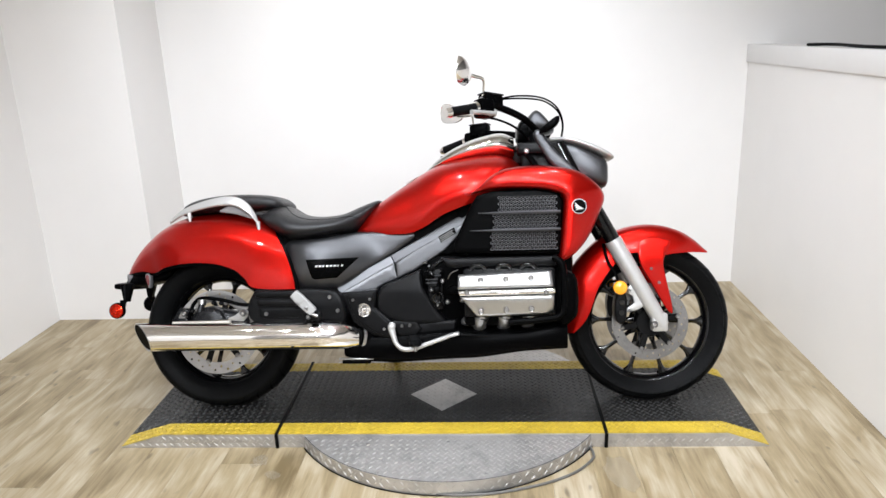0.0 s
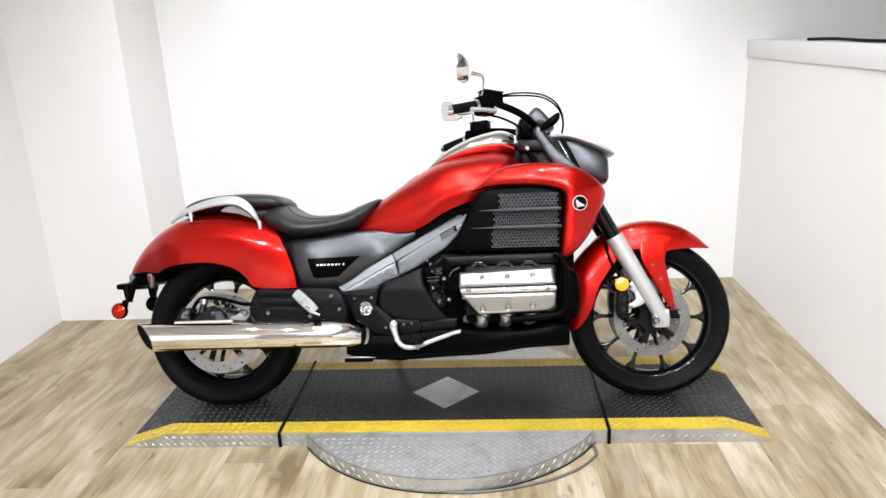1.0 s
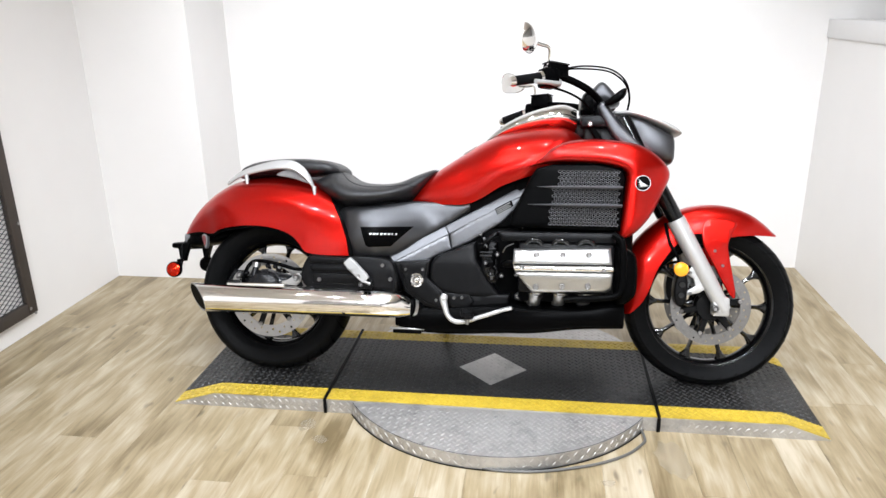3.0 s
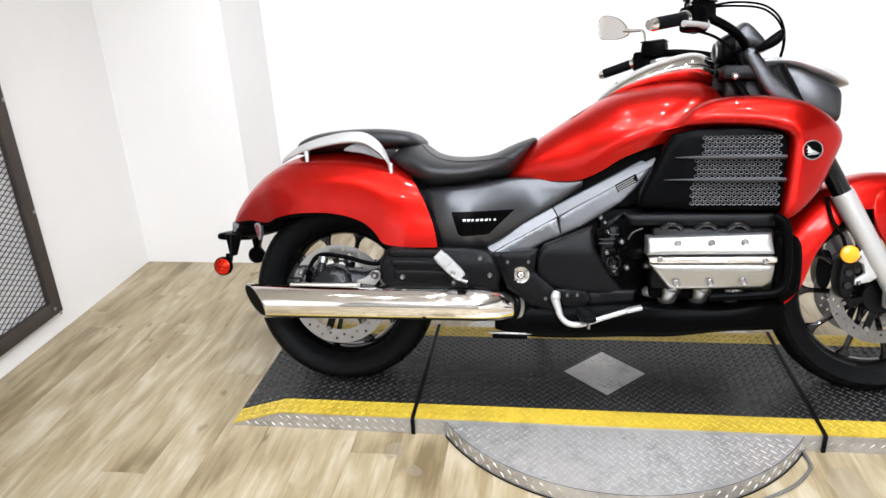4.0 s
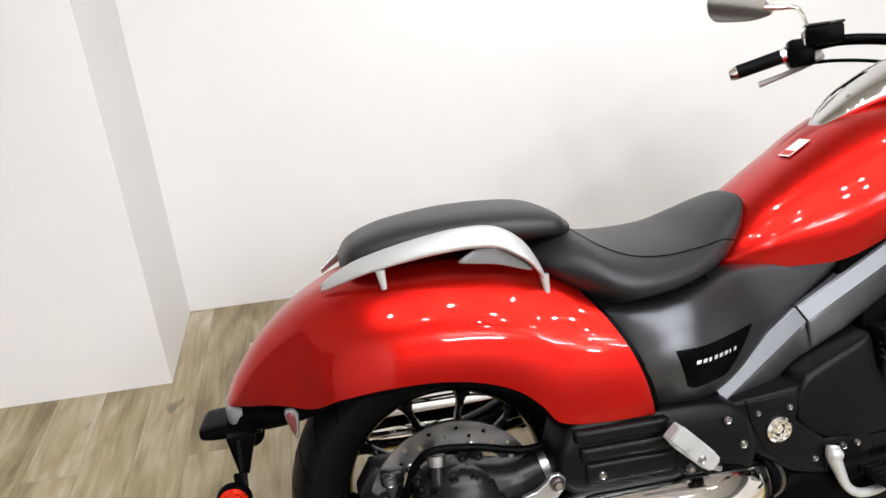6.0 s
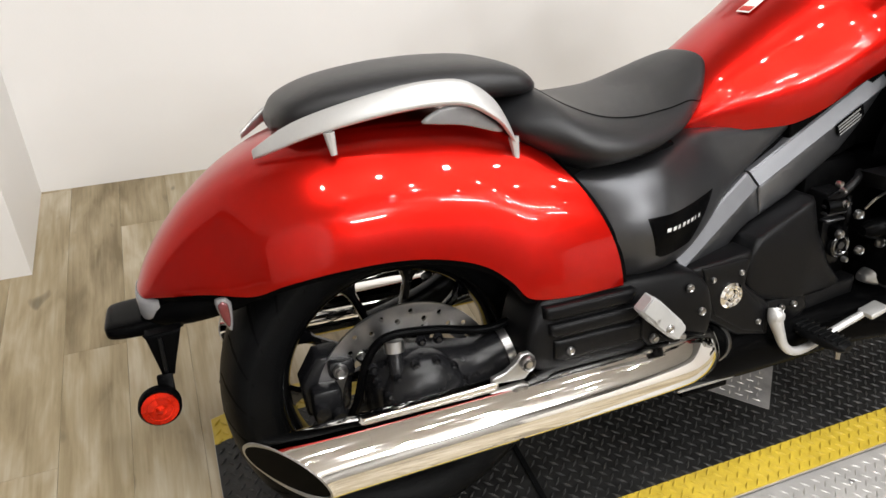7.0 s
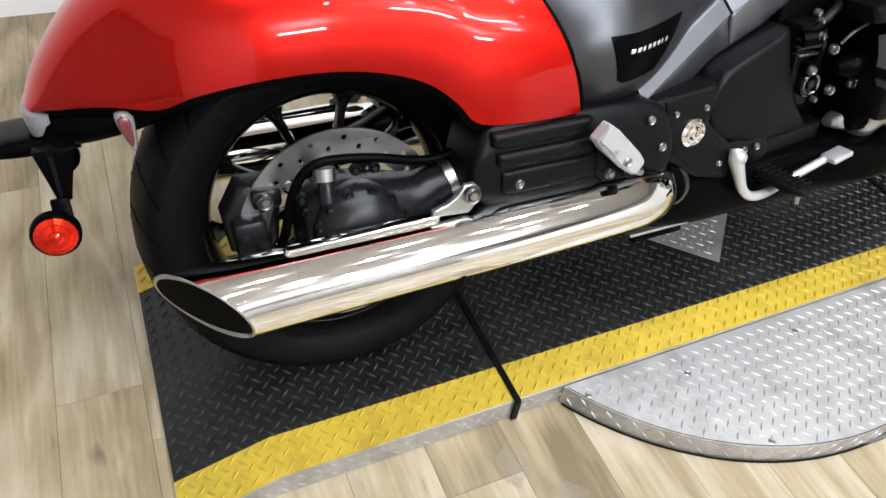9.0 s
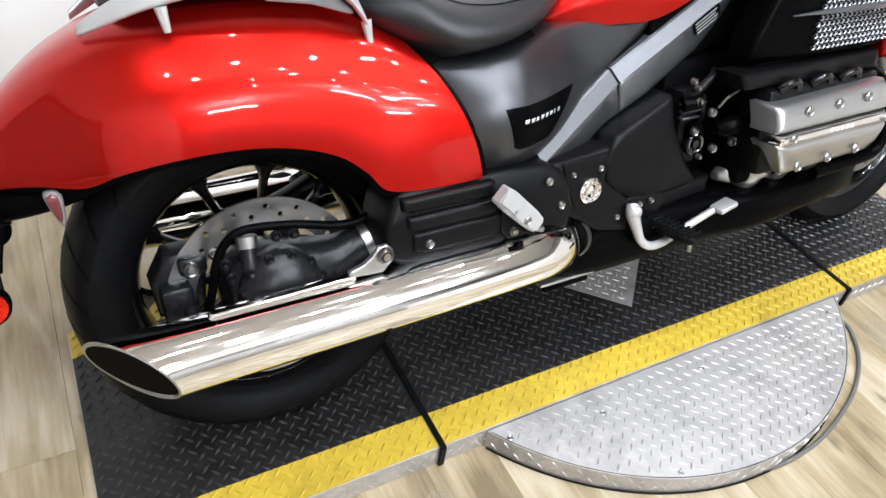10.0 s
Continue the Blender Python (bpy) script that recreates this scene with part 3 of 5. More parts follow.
def wheel(name, centre, tyre_r, rim_r, width, label, phase):
    at = Matrix.Translation((centre[0], centre[2], centre[1]))
    w = new(name)
    w.parent = bike
    w.matrix_local = at
    tagged(w, label)
    hw = width / 2
    side = [(rim_r, hw * 0.70), (rim_r + 0.015, hw * 0.86), ((rim_r + tyre_r) / 2, hw * 0.99), (tyre_r - 0.032, hw * 0.97), (tyre_r - 0.017, hw * 0.82),
            (tyre_r - 0.006, hw * 0.52), (tyre_r - 0.001, hw * 0.2)]
    prof = [(r, y) for r, y in side] + [(tyre_r, 0)] + [(r, -y) for r, y in side[::-1]]
    prof = [tuple(p) for p in spline(prof, 34)]
    inner = [(rim_r - 0.01, -hw * 0.6), (rim_r - 0.01, hw * 0.6)]
    part("tyre", lathe(prof + inner, 96, True), RUBBER, w, "black road tyre", 50)
    # tread grooves as flat strips just above the rubber, their shade in the colour
    bm = bmesh.new()
    for k in range(28):
        for s in (-1, 1):
            a = 2 * math.pi * (k + (0.5 if s > 0 else 0)) / 28
            q = []
            for f in np.linspace(0, 1, 7):
                half = 0.011 * math.sin(math.pi * (0.15 + 0.78 * f)) ** 0.7
                yy = np.interp(f, (0, 0.35, 0.62, 0.85, 1), (0.16, 0.52, 0.82, 0.97, 0.995))
                drop = np.interp(f, (0, 0.35, 0.62, 0.85, 1), (0.0006, 0.006, 0.017, 0.032, 0.046))
                for du in (-half, half):
                    t = a + 0.02 * f + 0.16 * f * f + du
                    r = tyre_r - drop + 0.0012
                    q.append(bm.verts.new((r * math.cos(t), s * (hw * yy + 0.0012 * f), r * math.sin(t))))
            for i in range(0, 12, 2):
                bm.faces.new((q[i], q[i + 1], q[i + 3], q[i + 2]))
    tagged(part("tread_groove", bm, DARK, w), kind="stuff")
    rp = [(rim_r + 0.004, hw * 0.72), (rim_r + 0.006, hw * 0.66), (rim_r - 0.006, hw * 0.60), (rim_r - 0.018, hw * 0.5), (rim_r - 0.027, hw * 0.3), (rim_r - 0.032, 0),
          (rim_r - 0.027, -hw * 0.3), (rim_r - 0.018, -hw * 0.5), (rim_r - 0.006, -hw * 0.6), (rim_r + 0.006, -hw * 0.66), (rim_r + 0.004, -hw * 0.72), (rim_r - 0.012, 0)]
    part("rim", lathe(rp, 96, True), GLOSS, w, "gloss black alloy rim", 30)
    # spokes broaden into the rim
    one = []
    for k in range(10):
        rings = []
        for f in (0, 0.12, 0.25, 0.5, 0.74, 0.82, 0.89, 0.95, 1):
            r = 0.045 + (rim_r - 0.028 - 0.045) * f
            wd = 0.0085 + 0.020 * (max(0, f - 0.76) / 0.24) ** 2.4 + 0.012 * max(0, 0.25 - f) / 0.25
            th = 0.014 - 0.003 * f
            yc = -0.002
            rings.append([(r, yc + th * math.sin(a), wd * math.cos(a)) for a in np.linspace(0, 2 * math.pi, 8, endpoint=False)])
        bm = moved(skin(rings), Matrix.Rotation(2 * math.pi * (k + phase) / 10, 4, "Y"))
        part("spoke", bm, GLOSS, w)
    part("hub", lathe([(0.02, hw * 0.7), (0.045, hw * 0.7), (0.055, hw * 0.45), (0.05, 0), (0.055, -hw * 0.45), (0.045, -hw * 0.7), (0.02, -hw * 0.7)], 40), IRON, w)
    return w


def brake_disc(parent, y, r_out, r_in, steel, holes=36):
    t = 0.0025
    # one sector after another, each a frame between its border and a round hole
    bm = bmesh.new()
    span, hole = 2 * math.pi / holes, (r_out - r_in) * 0.105
    for k in range(holes):
        a0 = span * k
        rc = r_in + (r_out - r_in) * (0.36 if k % 2 else 0.68)
        border = [(r_in, i / 4) for i in range(4)] + [(r_in + (r_out - r_in) * i / 4, 1.0) for i in range(4)] + [(r_out, 1 - i / 4) for i in range(4)] + [(r_out - (r_out - r_in) * i / 4, 0.0) for i in range(4)]
        loops = []
        for side in (-1, 1):
            ob_ring = [bm.verts.new((r * math.cos(a0 + f * span), y + side * t, r * math.sin(a0 + f * span))) for r, f in border]
            am = a0 + span / 2
            ih_ring = []
            for r, f in border:
                u, v = (f - 0.5) * span * rc, r - rc
                g = math.atan2(v, u)
                rr, tt = rc + hole * math.sin(g), hole * math.cos(g) / rc
                ih_ring.append(bm.verts.new((rr * math.cos(am + tt), y + side * t, rr * math.sin(am + tt))))
            loops.append((ob_ring, ih_ring))
            for i in range(16):
                j = (i + 1) % 16
                bm.faces.new((ob_ring[i], ob_ring[j], ih_ring[j], ih_ring[i]))
        for i in range(16):
            j = (i + 1) % 16
            bm.faces.new((loops[0][1][i], loops[0][1][j], loops[1][1][j], loops[1][1][i]))
            if i < 4 or 8 <= i < 12:
                bm.faces.new((loops[0][0][i], loops[0][0][j], loops[1][0][j], loops[1][0][i]))
    bmesh.ops.remove_doubles(bm, verts=bm.verts, dist=1e-5)
    d = part("brake_disc", bm, steel, parent, "drilled steel brake disc", 30)
    part("carrier", lathe([(0.030, y + 0.005), (0.052, y + 0.005), (0.056, y), (0.052, y - 0.007), (0.030, y - 0.007)], 32), IRON, d)
    for k in range(6):
        a = 2 * math.pi * k / 6 + 0.2
        part("carrier_arm", moved(box(0.045, r_in + 0.006, y - 0.004, y + 0.003, -0.012, 0.012, 0.003, 1), Matrix.Rotation(-a, 4, "Y")), IRON, d)
    for k in range(6):
        a = 2 * math.pi * k / 6 + 0.2
        part("rivet", stud(r_in * math.cos(a), y - 0.004, r_in * math.sin(a), 0.008, 0.004), STEEL, d)
    return d


rear = wheel("rear_wheel", RW, 0.315, 0.226, 0.18, "wide rear wheel with black alloy spokes", -0.12)
brake_disc(rear, -0.100, 0.168, 0.122, STEEL)
front = wheel("front_wheel", FW, 0.318, 0.248, 0.13, "front wheel with ten black alloy spokes", 0.05)
brake_disc(front, -0.068, 0.148, 0.109, DIMSTEEL)
brake_disc(front, 0.068, 0.148, 0.109, DIMSTEEL)

# ---- bodywork ----
FENDER = [(-0.420, 0.545, -0.408, 0.540, 0.050, 0), (-0.400, 0.586, -0.368, 0.548, 0.084, 0), (-0.362, 0.638, -0.314, 0.554, 0.118, 0), (-0.315, 0.685, -0.250, 0.550, 0.150, 0),
          (-0.250, 0.731, -0.200, 0.570, 0.180, 0), (-0.165, 0.768, -0.12, 0.585, 0.202, 0), (-0.06, 0.784, -0.03, 0.588, 0.213, 0), (0.03, 0.786, 0.045, 0.578, 0.222, 0),
          (0.10, 0.780, 0.105, 0.557, 0.232, 0.01), (0.145, 0.770, 0.145, 0.525, 0.242, 0.03), (0.175, 0.760, 0.175, 0.493, 0.250, 0.05), (0.20, 0.748, 0.25, 0.484, 0.255, 0.08), (0.222, 0.735, 0.344, 0.484, 0.256, 0.10)]
part("rear_fender", arch(FENDER, 97, 70, (2.1, 3.4), (1.65, 2.4), creases=((30, 0.010, 8), (55, 0.010, 9))), RED, bike, "glossy candy red rear fender", 60)
# inner edge; its front reaches out to draw the shaded gap before the cover
part("fender_trim", arch([(a + (0.0 if c < 0.2 else 0.016), b - 0.008, c + (0.0 if c < 0.2 else 0.014), d - (0.012 if c < 0.2 else 0.004), w - 0.010, e) for a, b, c, d, w, e in FENDER], 57, 60, (2.1, 3.4), (1.65, 2.4)), BLACK, bike, "black inner fender edge and dark front gap", 60)

TANK = [(0.548, 0.686, 0.70, 0.06), (0.57, 0.684, 0.738, 0.105), (0.626, 0.684, 0.799, 0.135), (0.702, 0.684, 0.853, 0.158), (0.78, 0.688, 0.902, 0.178), (0.844, 0.715, 0.941, 0.196),
        (0.915, 0.758, 0.970, 0.212), (1.031, 0.80, 0.992, 0.225), (1.124, 0.82, 0.996, 0.222), (1.181, 0.84, 0.978, 0.19), (1.222, 0.86, 0.945, 0.13)]
part("fuel_tank", saddle(TANK, 41, 64, 2.4, (2.7, 1.9)), RED, bike, "glossy candy red fuel tank", 60)
COWL = [(0.948, 0.812), (1.032, 0.842), (1.096, 0.895), (1.159, 0.922), (1.263, 0.930), (1.366, 0.919), (1.428, 0.901), (1.489, 0.858), (1.519, 0.806),
        (1.491, 0.734), (1.455, 0.662), (1.402, 0.600), (1.352, 0.570), (1.342, 0.578), (1.350, 0.66), (1.358, 0.74), (1.362, 0.797), (1.344, 0.822), (1.261, 0.841), (1.10, 0.843)]
for s in (-1, 1):
    part("side_cowl", plate(COWL, lambda x, z: 0.298 - 0.55 * max(0, z - 0.83) ** 1.25 - 0.9 * max(0, x - 1.36) ** 1.5 - 0.60 * max(0, 1.11 - x) ** 1.1, 0.12, 0.03, s), RED, bike, "glossy candy red radiator cowl", 60)
CONSOLE = [(0.842, 0.93, 0.948, 0.02), (0.88, 0.94, 0.984, 0.050), (0.93, 0.955, 1.018, 0.072), (1.0, 0.97, 1.052, 0.088), (1.07, 0.98, 1.074, 0.094), (1.14, 0.98, 1.084, 0.09), (1.19, 0.97, 1.066, 0.07)]
part("tank_console", loft(CONSOLE, 40, 48, 2.2, 1.7), DIMCHROME, bike, "chrome tank console cover", 60)
for s in (-1, 1):
    part("console_screw", moved(stud(0, 0, 0, 0.006, 0.004, 1), Matrix.Translation((0.90, s * 0.03, 0.992)) @ Matrix.Rotation(radians(60), 4, "X")), STEEL, bike)
st = part("fuel_sticker", moved(box(-0.028, 0.028, -0.017, 0.017, 0, 0.0008), Matrix.Translation((0.775, -0.03, 0.9010)) @ Matrix.Rotation(radians(-31), 4, "Y") @ Matrix.Rotation(radians(2), 4, "X")), LABEL, bike, "small white and red sticker")
part("sticker_stripe", moved(box(-0.024, -0.010, -0.015, 0.015, 0.0008, 0.0014), Matrix.Translation((0.775, -0.03, 0.9010)) @ Matrix.Rotation(radians(-31), 4, "Y") @ Matrix.Rotation(radians(2), 4, "X")), LENS, st)
GRILLE = [(1.042, 0.822), (1.10, 0.836), (1.26, 0.838), (1.345, 0.822), (1.358, 0.788), (1.348, 0.66), (1.345, 0.60), (1.22, 0.598), (0.948, 0.606), (0.955, 0.65), (0.985, 0.715), (1.02, 0.79)]
for s in (-1, 1):
    g = part("grille_housing", plate(GRILLE, lambda x, z: 0.278 - 0.10 * max(0, 1.08 - x) ** 0.9, 0.05, 0.012, s, smooth_outline=False), BLACK, bike, "black radiator side grille")
    for z0, z1, x0 in ((0.765, 0.815, 1.125), (0.70, 0.748, 1.105), (0.622, 0.683, 1.095)):
        bm = bmesh.new()
        p = 0.0112
        for row in range(int((z1 - z0) / p) + 1):
            for col in range(int((1.335 - x0) / (p * 1.3)) + 1):
                cx, cz = x0 + (col + 0.5 * (row % 2)) * p * 1.3, z0 + row * p
                if cx > 1.335:
                    continue
                ring_o, ring_i = [], []
                for a in np.linspace(0, 2 * math.pi, 6, endpoint=False):
                    ring_o.append((cx + 0.0074 * math.cos(a), s * 0.286, cz + 0.0057 * math.sin(a)))
                    ring_i.append((cx + 0.0053 * math.cos(a), s * 0.283, cz + 0.0036 * math.sin(a)))
                vo, vi = [bm.verts.new(q) for q in ring_o], [bm.verts.new(q) for q in ring_i]
                for i in range(6):
                    bm.faces.new((vo[i], vo[(i + 1) % 6], vi[(i + 1) % 6], vi[i]))
        tagged(part("mesh_insert", bm, GRILLEMESH, g, "grey honeycomb mesh", 20), kind="stuff")
    for z in (0.754, 0.690):
        rings = []
        for x, wd, th in ((1.045 if z > 0.7 else 1.015, 0.002, 0.001), (1.10, 0.012, 0.004), (1.2, 0.020, 0.0055), (1.345, 0.022, 0.006)):
            rings.append([(x, s * (0.286 + wd * math.cos(a)), z + th * math.sin(a)) for a in np.linspace(0, 2 * math.pi, 8, endpoint=False)])
        part("louvre", skin(rings), LOUVRE, g, "black louvre blade greyed by painted sheen")
    em = Matrix.Translation((1.414, s * 0.2895, 0.772)) @ Matrix.Diagonal((1, s, 1, 1))
    e = part("emblem", moved(lathe([(0.0245, 0.003), (0.0252, 0.0055), (0.0272, 0.0055), (0.028, 0.0), (0.0245, 0.0)], 32, True), em), STEEL, bike, "round chrome emblem ring")
    part("emblem_field", moved(lathe([(0.0, 0.003), (0.0248, 0.003), (0.0248, 0.0)], 28), em), BLACK, e)
    part("emblem_mark", plate([(1.397, 0.787), (1.404, 0.783), (1.412, 0.774), (1.424, 0.768), (1.434, 0.762), (1.424, 0.759), (1.400, 0.757), (1.406, 0.763), (1.398, 0.765), (1.404, 0.771), (1.396, 0.774), (1.402, 0.778)], 0.2945, 0.001, 0.0015, s, smooth_outline=False), ALU, e)

# seat
SEAT = [(0.165, 0.75, 0.775, 0.10), (0.20, 0.715, 0.795, 0.165), (0.25, 0.675, 0.812, 0.205), (0.305, 0.655, 0.782, 0.236), (0.36, 0.658, 0.766, 0.240), (0.43, 0.666, 0.763, 0.222), (0.50, 0.680, 0.772, 0.19),
        (0.56, 0.695, 0.798, 0.148), (0.60, 0.735, 0.814, 0.115), (0.632, 0.785, 0.824, 0.075), (0.645, 0.808, 0.822, 0.04)]
seat = part("rider_seat", loft(SEAT, 44, 56, 2.3, 1.9), VINYL, bike, "black vinyl rider seat", 60)
for sd in (-1, 1):
    rows, seam = spline(SEAT, 160), []
    for x, deg in spline([(0.262, 76), (0.30, 63), (0.35, 51), (0.42, 44), (0.48, 39), (0.54, 24), (0.575, -5)], 40):
        zb, zt, w = (np.interp(x, rows[:, 0], rows[:, c]) for c in (1, 2, 3))
        ca, sa = math.cos(radians(deg)), math.sin(radians(deg))
        seam.append((x, sd * w * abs(ca) ** (2 / 2.3), (zb + zt) / 2 + (zt - zb) / 2 * math.copysign(abs(sa) ** (2 / 1.9), sa)))
    part("seam", tube(seam, 0.0014, 6), DARK, seat, "stitched seam")
part("pillion_seat", loft([(-0.174, 0.775, 0.797, 0.045), (-0.15, 0.775, 0.823, 0.088), (-0.09, 0.778, 0.845, 0.108), (0.0, 0.784, 0.857, 0.124), (0.10, 0.788, 0.860, 0.135), (0.19, 0.79, 0.854, 0.138), (0.235, 0.79, 0.842, 0.130), (0.262, 0.795, 0.822, 0.098)], 44, 44, 3.4, 2.5),
     VINYL, bike, "black vinyl passenger seat", 60)
for s in (-1, 1):
    # flat cast blade that sweeps from the tail up over the seat's flank and drops to its front foot
    rail_pts = [(-0.212, s * 0.082, 0.752), (-0.15, s * 0.118, 0.785), (-0.08, s * 0.146, 0.807), (0.0, s * 0.166, 0.823), (0.06, s * 0.177, 0.828), (0.105, s * 0.182, 0.822), (0.146, s * 0.184, 0.796), (0.168, s * 0.182, 0.768), (0.182, s * 0.179, 0.742)]
    rings = []
    u = np.linspace(0, 1, 34)
    for (x, y, z), w, h in zip(spline(rail_pts, 34), np.interp(u, (0, 0.1, 0.4, 0.7, 0.9, 1), (0.007, 0.016, 0.021, 0.022, 0.015, 0.007)), np.interp(u, (0, 0.3, 0.6, 1), (0.005, 0.007, 0.008, 0.006))):
        ring = []
        for a in np.linspace(0, 2 * math.pi, 16, endpoint=False):
            p, q = w * math.copysign(abs(math.cos(a)) ** 0.6, math.cos(a)), h * math.copysign(abs(math.sin(a)) ** 0.6, math.sin(a))
            # the blade's face tilts outward
            ring.append((x, y + s * (p * 0.62 + q * 0.78), z - p * 0.78 + q * 0.62))
        rings.append(ring)
    rail = part("grab_rail", skin(rings), SATIN, bike, "satin silver passenger grab rail", 50)
    for x, y, z in ((-0.105, 0.150, 0.785), (0.182, 0.178, 0.745)):
        part("rail_foot", tube([(x, s * y, z), (x + 0.004, s * (y + 0.002), z - 0.034)], [0.009, 0.005], 8), SATIN, rail)
    part("rail_web", plate([(0.030, 0.788), (0.065, 0.806), (0.105, 0.804), (0.155, 0.768), (0.158, 0.756), (0.10, 0.774), (0.05, 0.782)], 0.183, 0.002, 0.004, s), CLEAR, rail, "pale inset of the rail")

# side covers and frame
COVER = [(0.245, 0.665), (0.421, 0.672), (0.564, 0.694), (0.70, 0.692), (0.812, 0.688), (0.726, 0.620), (0.616, 0.553), (0.505, 0.481), (0.417, 0.474), (0.340, 0.478), (0.300, 0.531), (0.270, 0.608)]
SPAR_LOW = [(0.507, 0.460), (0.602, 0.514), (0.712, 0.572), (0.726, 0.511), (0.673, 0.490), (0.628, 0.462), (0.584, 0.456), (0.50, 0.456)]
SPAR_TOP = [(0.716, 0.573), (0.823, 0.640), (0.923, 0.696), (1.0, 0.738), (1.01, 0.73), (0.955, 0.66), (0.912, 0.617), (0.793, 0.542), (0.724, 0.511)]
PIVOT = [(0.508, 0.463), (0.653, 0.474), (0.643, 0.407), (0.709, 0.352), (0.712, 0.281), (0.632, 0.30), (0.557, 0.352), (0.528, 0.42)]
ENGINE = [(0.650, 0.455), (0.672, 0.487), (0.74, 0.515), (0.820, 0.546), (0.828, 0.479), (0.872, 0.402), (0.929, 0.334), (0.761, 0.341), (0.680, 0.362), (0.650, 0.40)]
SWING = [(0.188, 0.482), (0.316, 0.484), (0.425, 0.484), (0.507, 0.468), (0.536, 0.40), (0.53, 0.355), (0.509, 0.348), (0.187, 0.357)]


def cover_wide(x, z):
    swell = 0.256 - 1.1 * (z - 0.565) ** 2 * 4 - 0.9 * max(0, x - 0.43) ** 1.3 - 5 * max(0, 0.40 - x) ** 2
    over = swell - 0.135
    return 0.135 + 0.5 * (over + math.sqrt(over * over + 0.0016))


def spar_wide(x, z):
    return 0.205 - 0.25 * (x - 0.5) if x < 0.7 else 0.155


for s in (-1, 1):
    c = part("side_cover", plate(COVER, cover_wide, 0.06, 0.016, s, 0.016), GREY, bike, "matte dark grey side cover", 50)
    part("badge_recess", plate([(0.388, 0.594), (0.580, 0.598), (0.500, 0.522), (0.420, 0.518), (0.409, 0.524)], lambda x, z: cover_wide(x, z) + 0.0012, 0.001, 0.0012, s, smooth_outline=False), BLACK, c, "black badge recess")
    for k in range(8):
        x, wd = 0.424 + k * 0.0132, (0.0085, 0.009, 0.006, 0.008, 0.008, 0.0085, 0.004, 0.006)[k]
        part("badge_mark", plate([(x, 0.565), (x + wd, 0.5655), (x + wd + 0.0014, 0.572), (x + 0.0014, 0.5715)], lambda x, z: cover_wide(x, z) + 0.002, 0.0008, 0.0006, s, smooth_outline=False), MARK, c, "pale raised badge bar" if k == 0 else "")
    # the spar: a bevel that looks up, its brighter look set by material, over a hollow flank
    sp = part("frame_spar", plate(SPAR_LOW, spar_wide, 0.06, 0.006, s, 0.015, smooth_outline=False), FLANK, bike, "silver-grey cast frame spar", 30)
    part("spar_top", plate(SPAR_TOP, spar_wide, 0.06, 0.006, s, 0.015, smooth_outline=False), FLANK, sp)
    for u0, u1, wf in (((0.491, 0.489), (0.696, 0.600), 0.205), ((0.700, 0.602), (1.0, 0.766), 0.158)):
        rings = []
        for f in np.linspace(0, 1, 7):
            x, z = u0[0] + (u1[0] - u0[0]) * f, u0[1] + (u1[1] - u0[1]) * f
            y = wf - (0.25 * (x - 0.5) if x < 0.698 else 0)
            rings.append([(x + 0.48 * d, s * (y - e), z - 0.877 * d) for d, e in ((0.0, 0.060), (0.0, 0.016), (0.003, 0.012), (0.031, 0.0), (0.034, 0.001), (0.034, 0.05))])
        part("spar_bevel", skin(rings), SILVER, sp, "", 25)
    pv = part("pivot_cover", plate(PIVOT, 0.224, 0.05, 0.008, s, smooth_outline=False), PLASTIC, bike, "dark plastic swing-arm pivot cover")
    part("pivot_frame", plate([(0.535, 0.462), (0.642, 0.464), (0.632, 0.405), (0.695, 0.345), (0.697, 0.295), (0.64, 0.312), (0.572, 0.36), (0.546, 0.42)], 0.227, 0.002, 0.003, s, smooth_outline=False), PLASTIC, pv)
    pc = Matrix.Translation((0.602, s * 0.227, 0.397)) @ Matrix.Diagonal((1, s, 1, 1))
    cap = part("pivot_cap", moved(lathe([(0.011, 0.002), (0.013, 0.008), (0.021, 0.009), (0.026, 0.005), (0.026, 0.0), (0.011, 0.0)], 28, True), pc), CHROME, pv, "chrome pivot ring")
    part("cap_bolt", moved(lathe([(0.0, 0.003), (0.007, 0.003), (0.0105, 0.0015), (0.0105, 0.0)], 6), pc), CHROME, cap)
    for k in range(8):
        t = 2 * math.pi * k / 8
        part("ring_notch", moved(box(-0.0022, 0.0022, 0.0082, 0.0098, -0.004, 0.004, 0.0006, 1), pc @ Matrix.Translation((0.0175 * math.cos(t), 0, 0.0175 * math.sin(t))) @ Matrix.Rotation(-t, 4, "Y")), STEEL, cap)
    for x, z in ((0.560, 0.436), (0.625, 0.438), (0.678, 0.323)):
        part("screw", stud(x, s * 0.227, z, 0.006, 0.004, s), STEEL, pv)
    ec = part("clutch_cover", plate(ENGINE, lambda x, z: 0.215 - 0.12 * max(0, x - 0.80) - 0.16 * max(0, z - 0.47), 0.10, 0.010, s, 0.015, smooth_outline=False), PLASTIC, bike, "matte black engine side cover", 50)
    sw = part("swing_arm_cover", plate(SWING, lambda x, z: 0.262 - 0.25 * max(0, z - 0.44), 0.09, 0.012, s), PLASTIC, bike, "ribbed black swing-arm cover")
    for k, (z0, z1) in enumerate(((0.452, 0.478), (0.421, 0.446), (0.374, 0.415))):
        x0, x1 = 0.190 + 0.008 * k, 0.352 + 0.012 * k
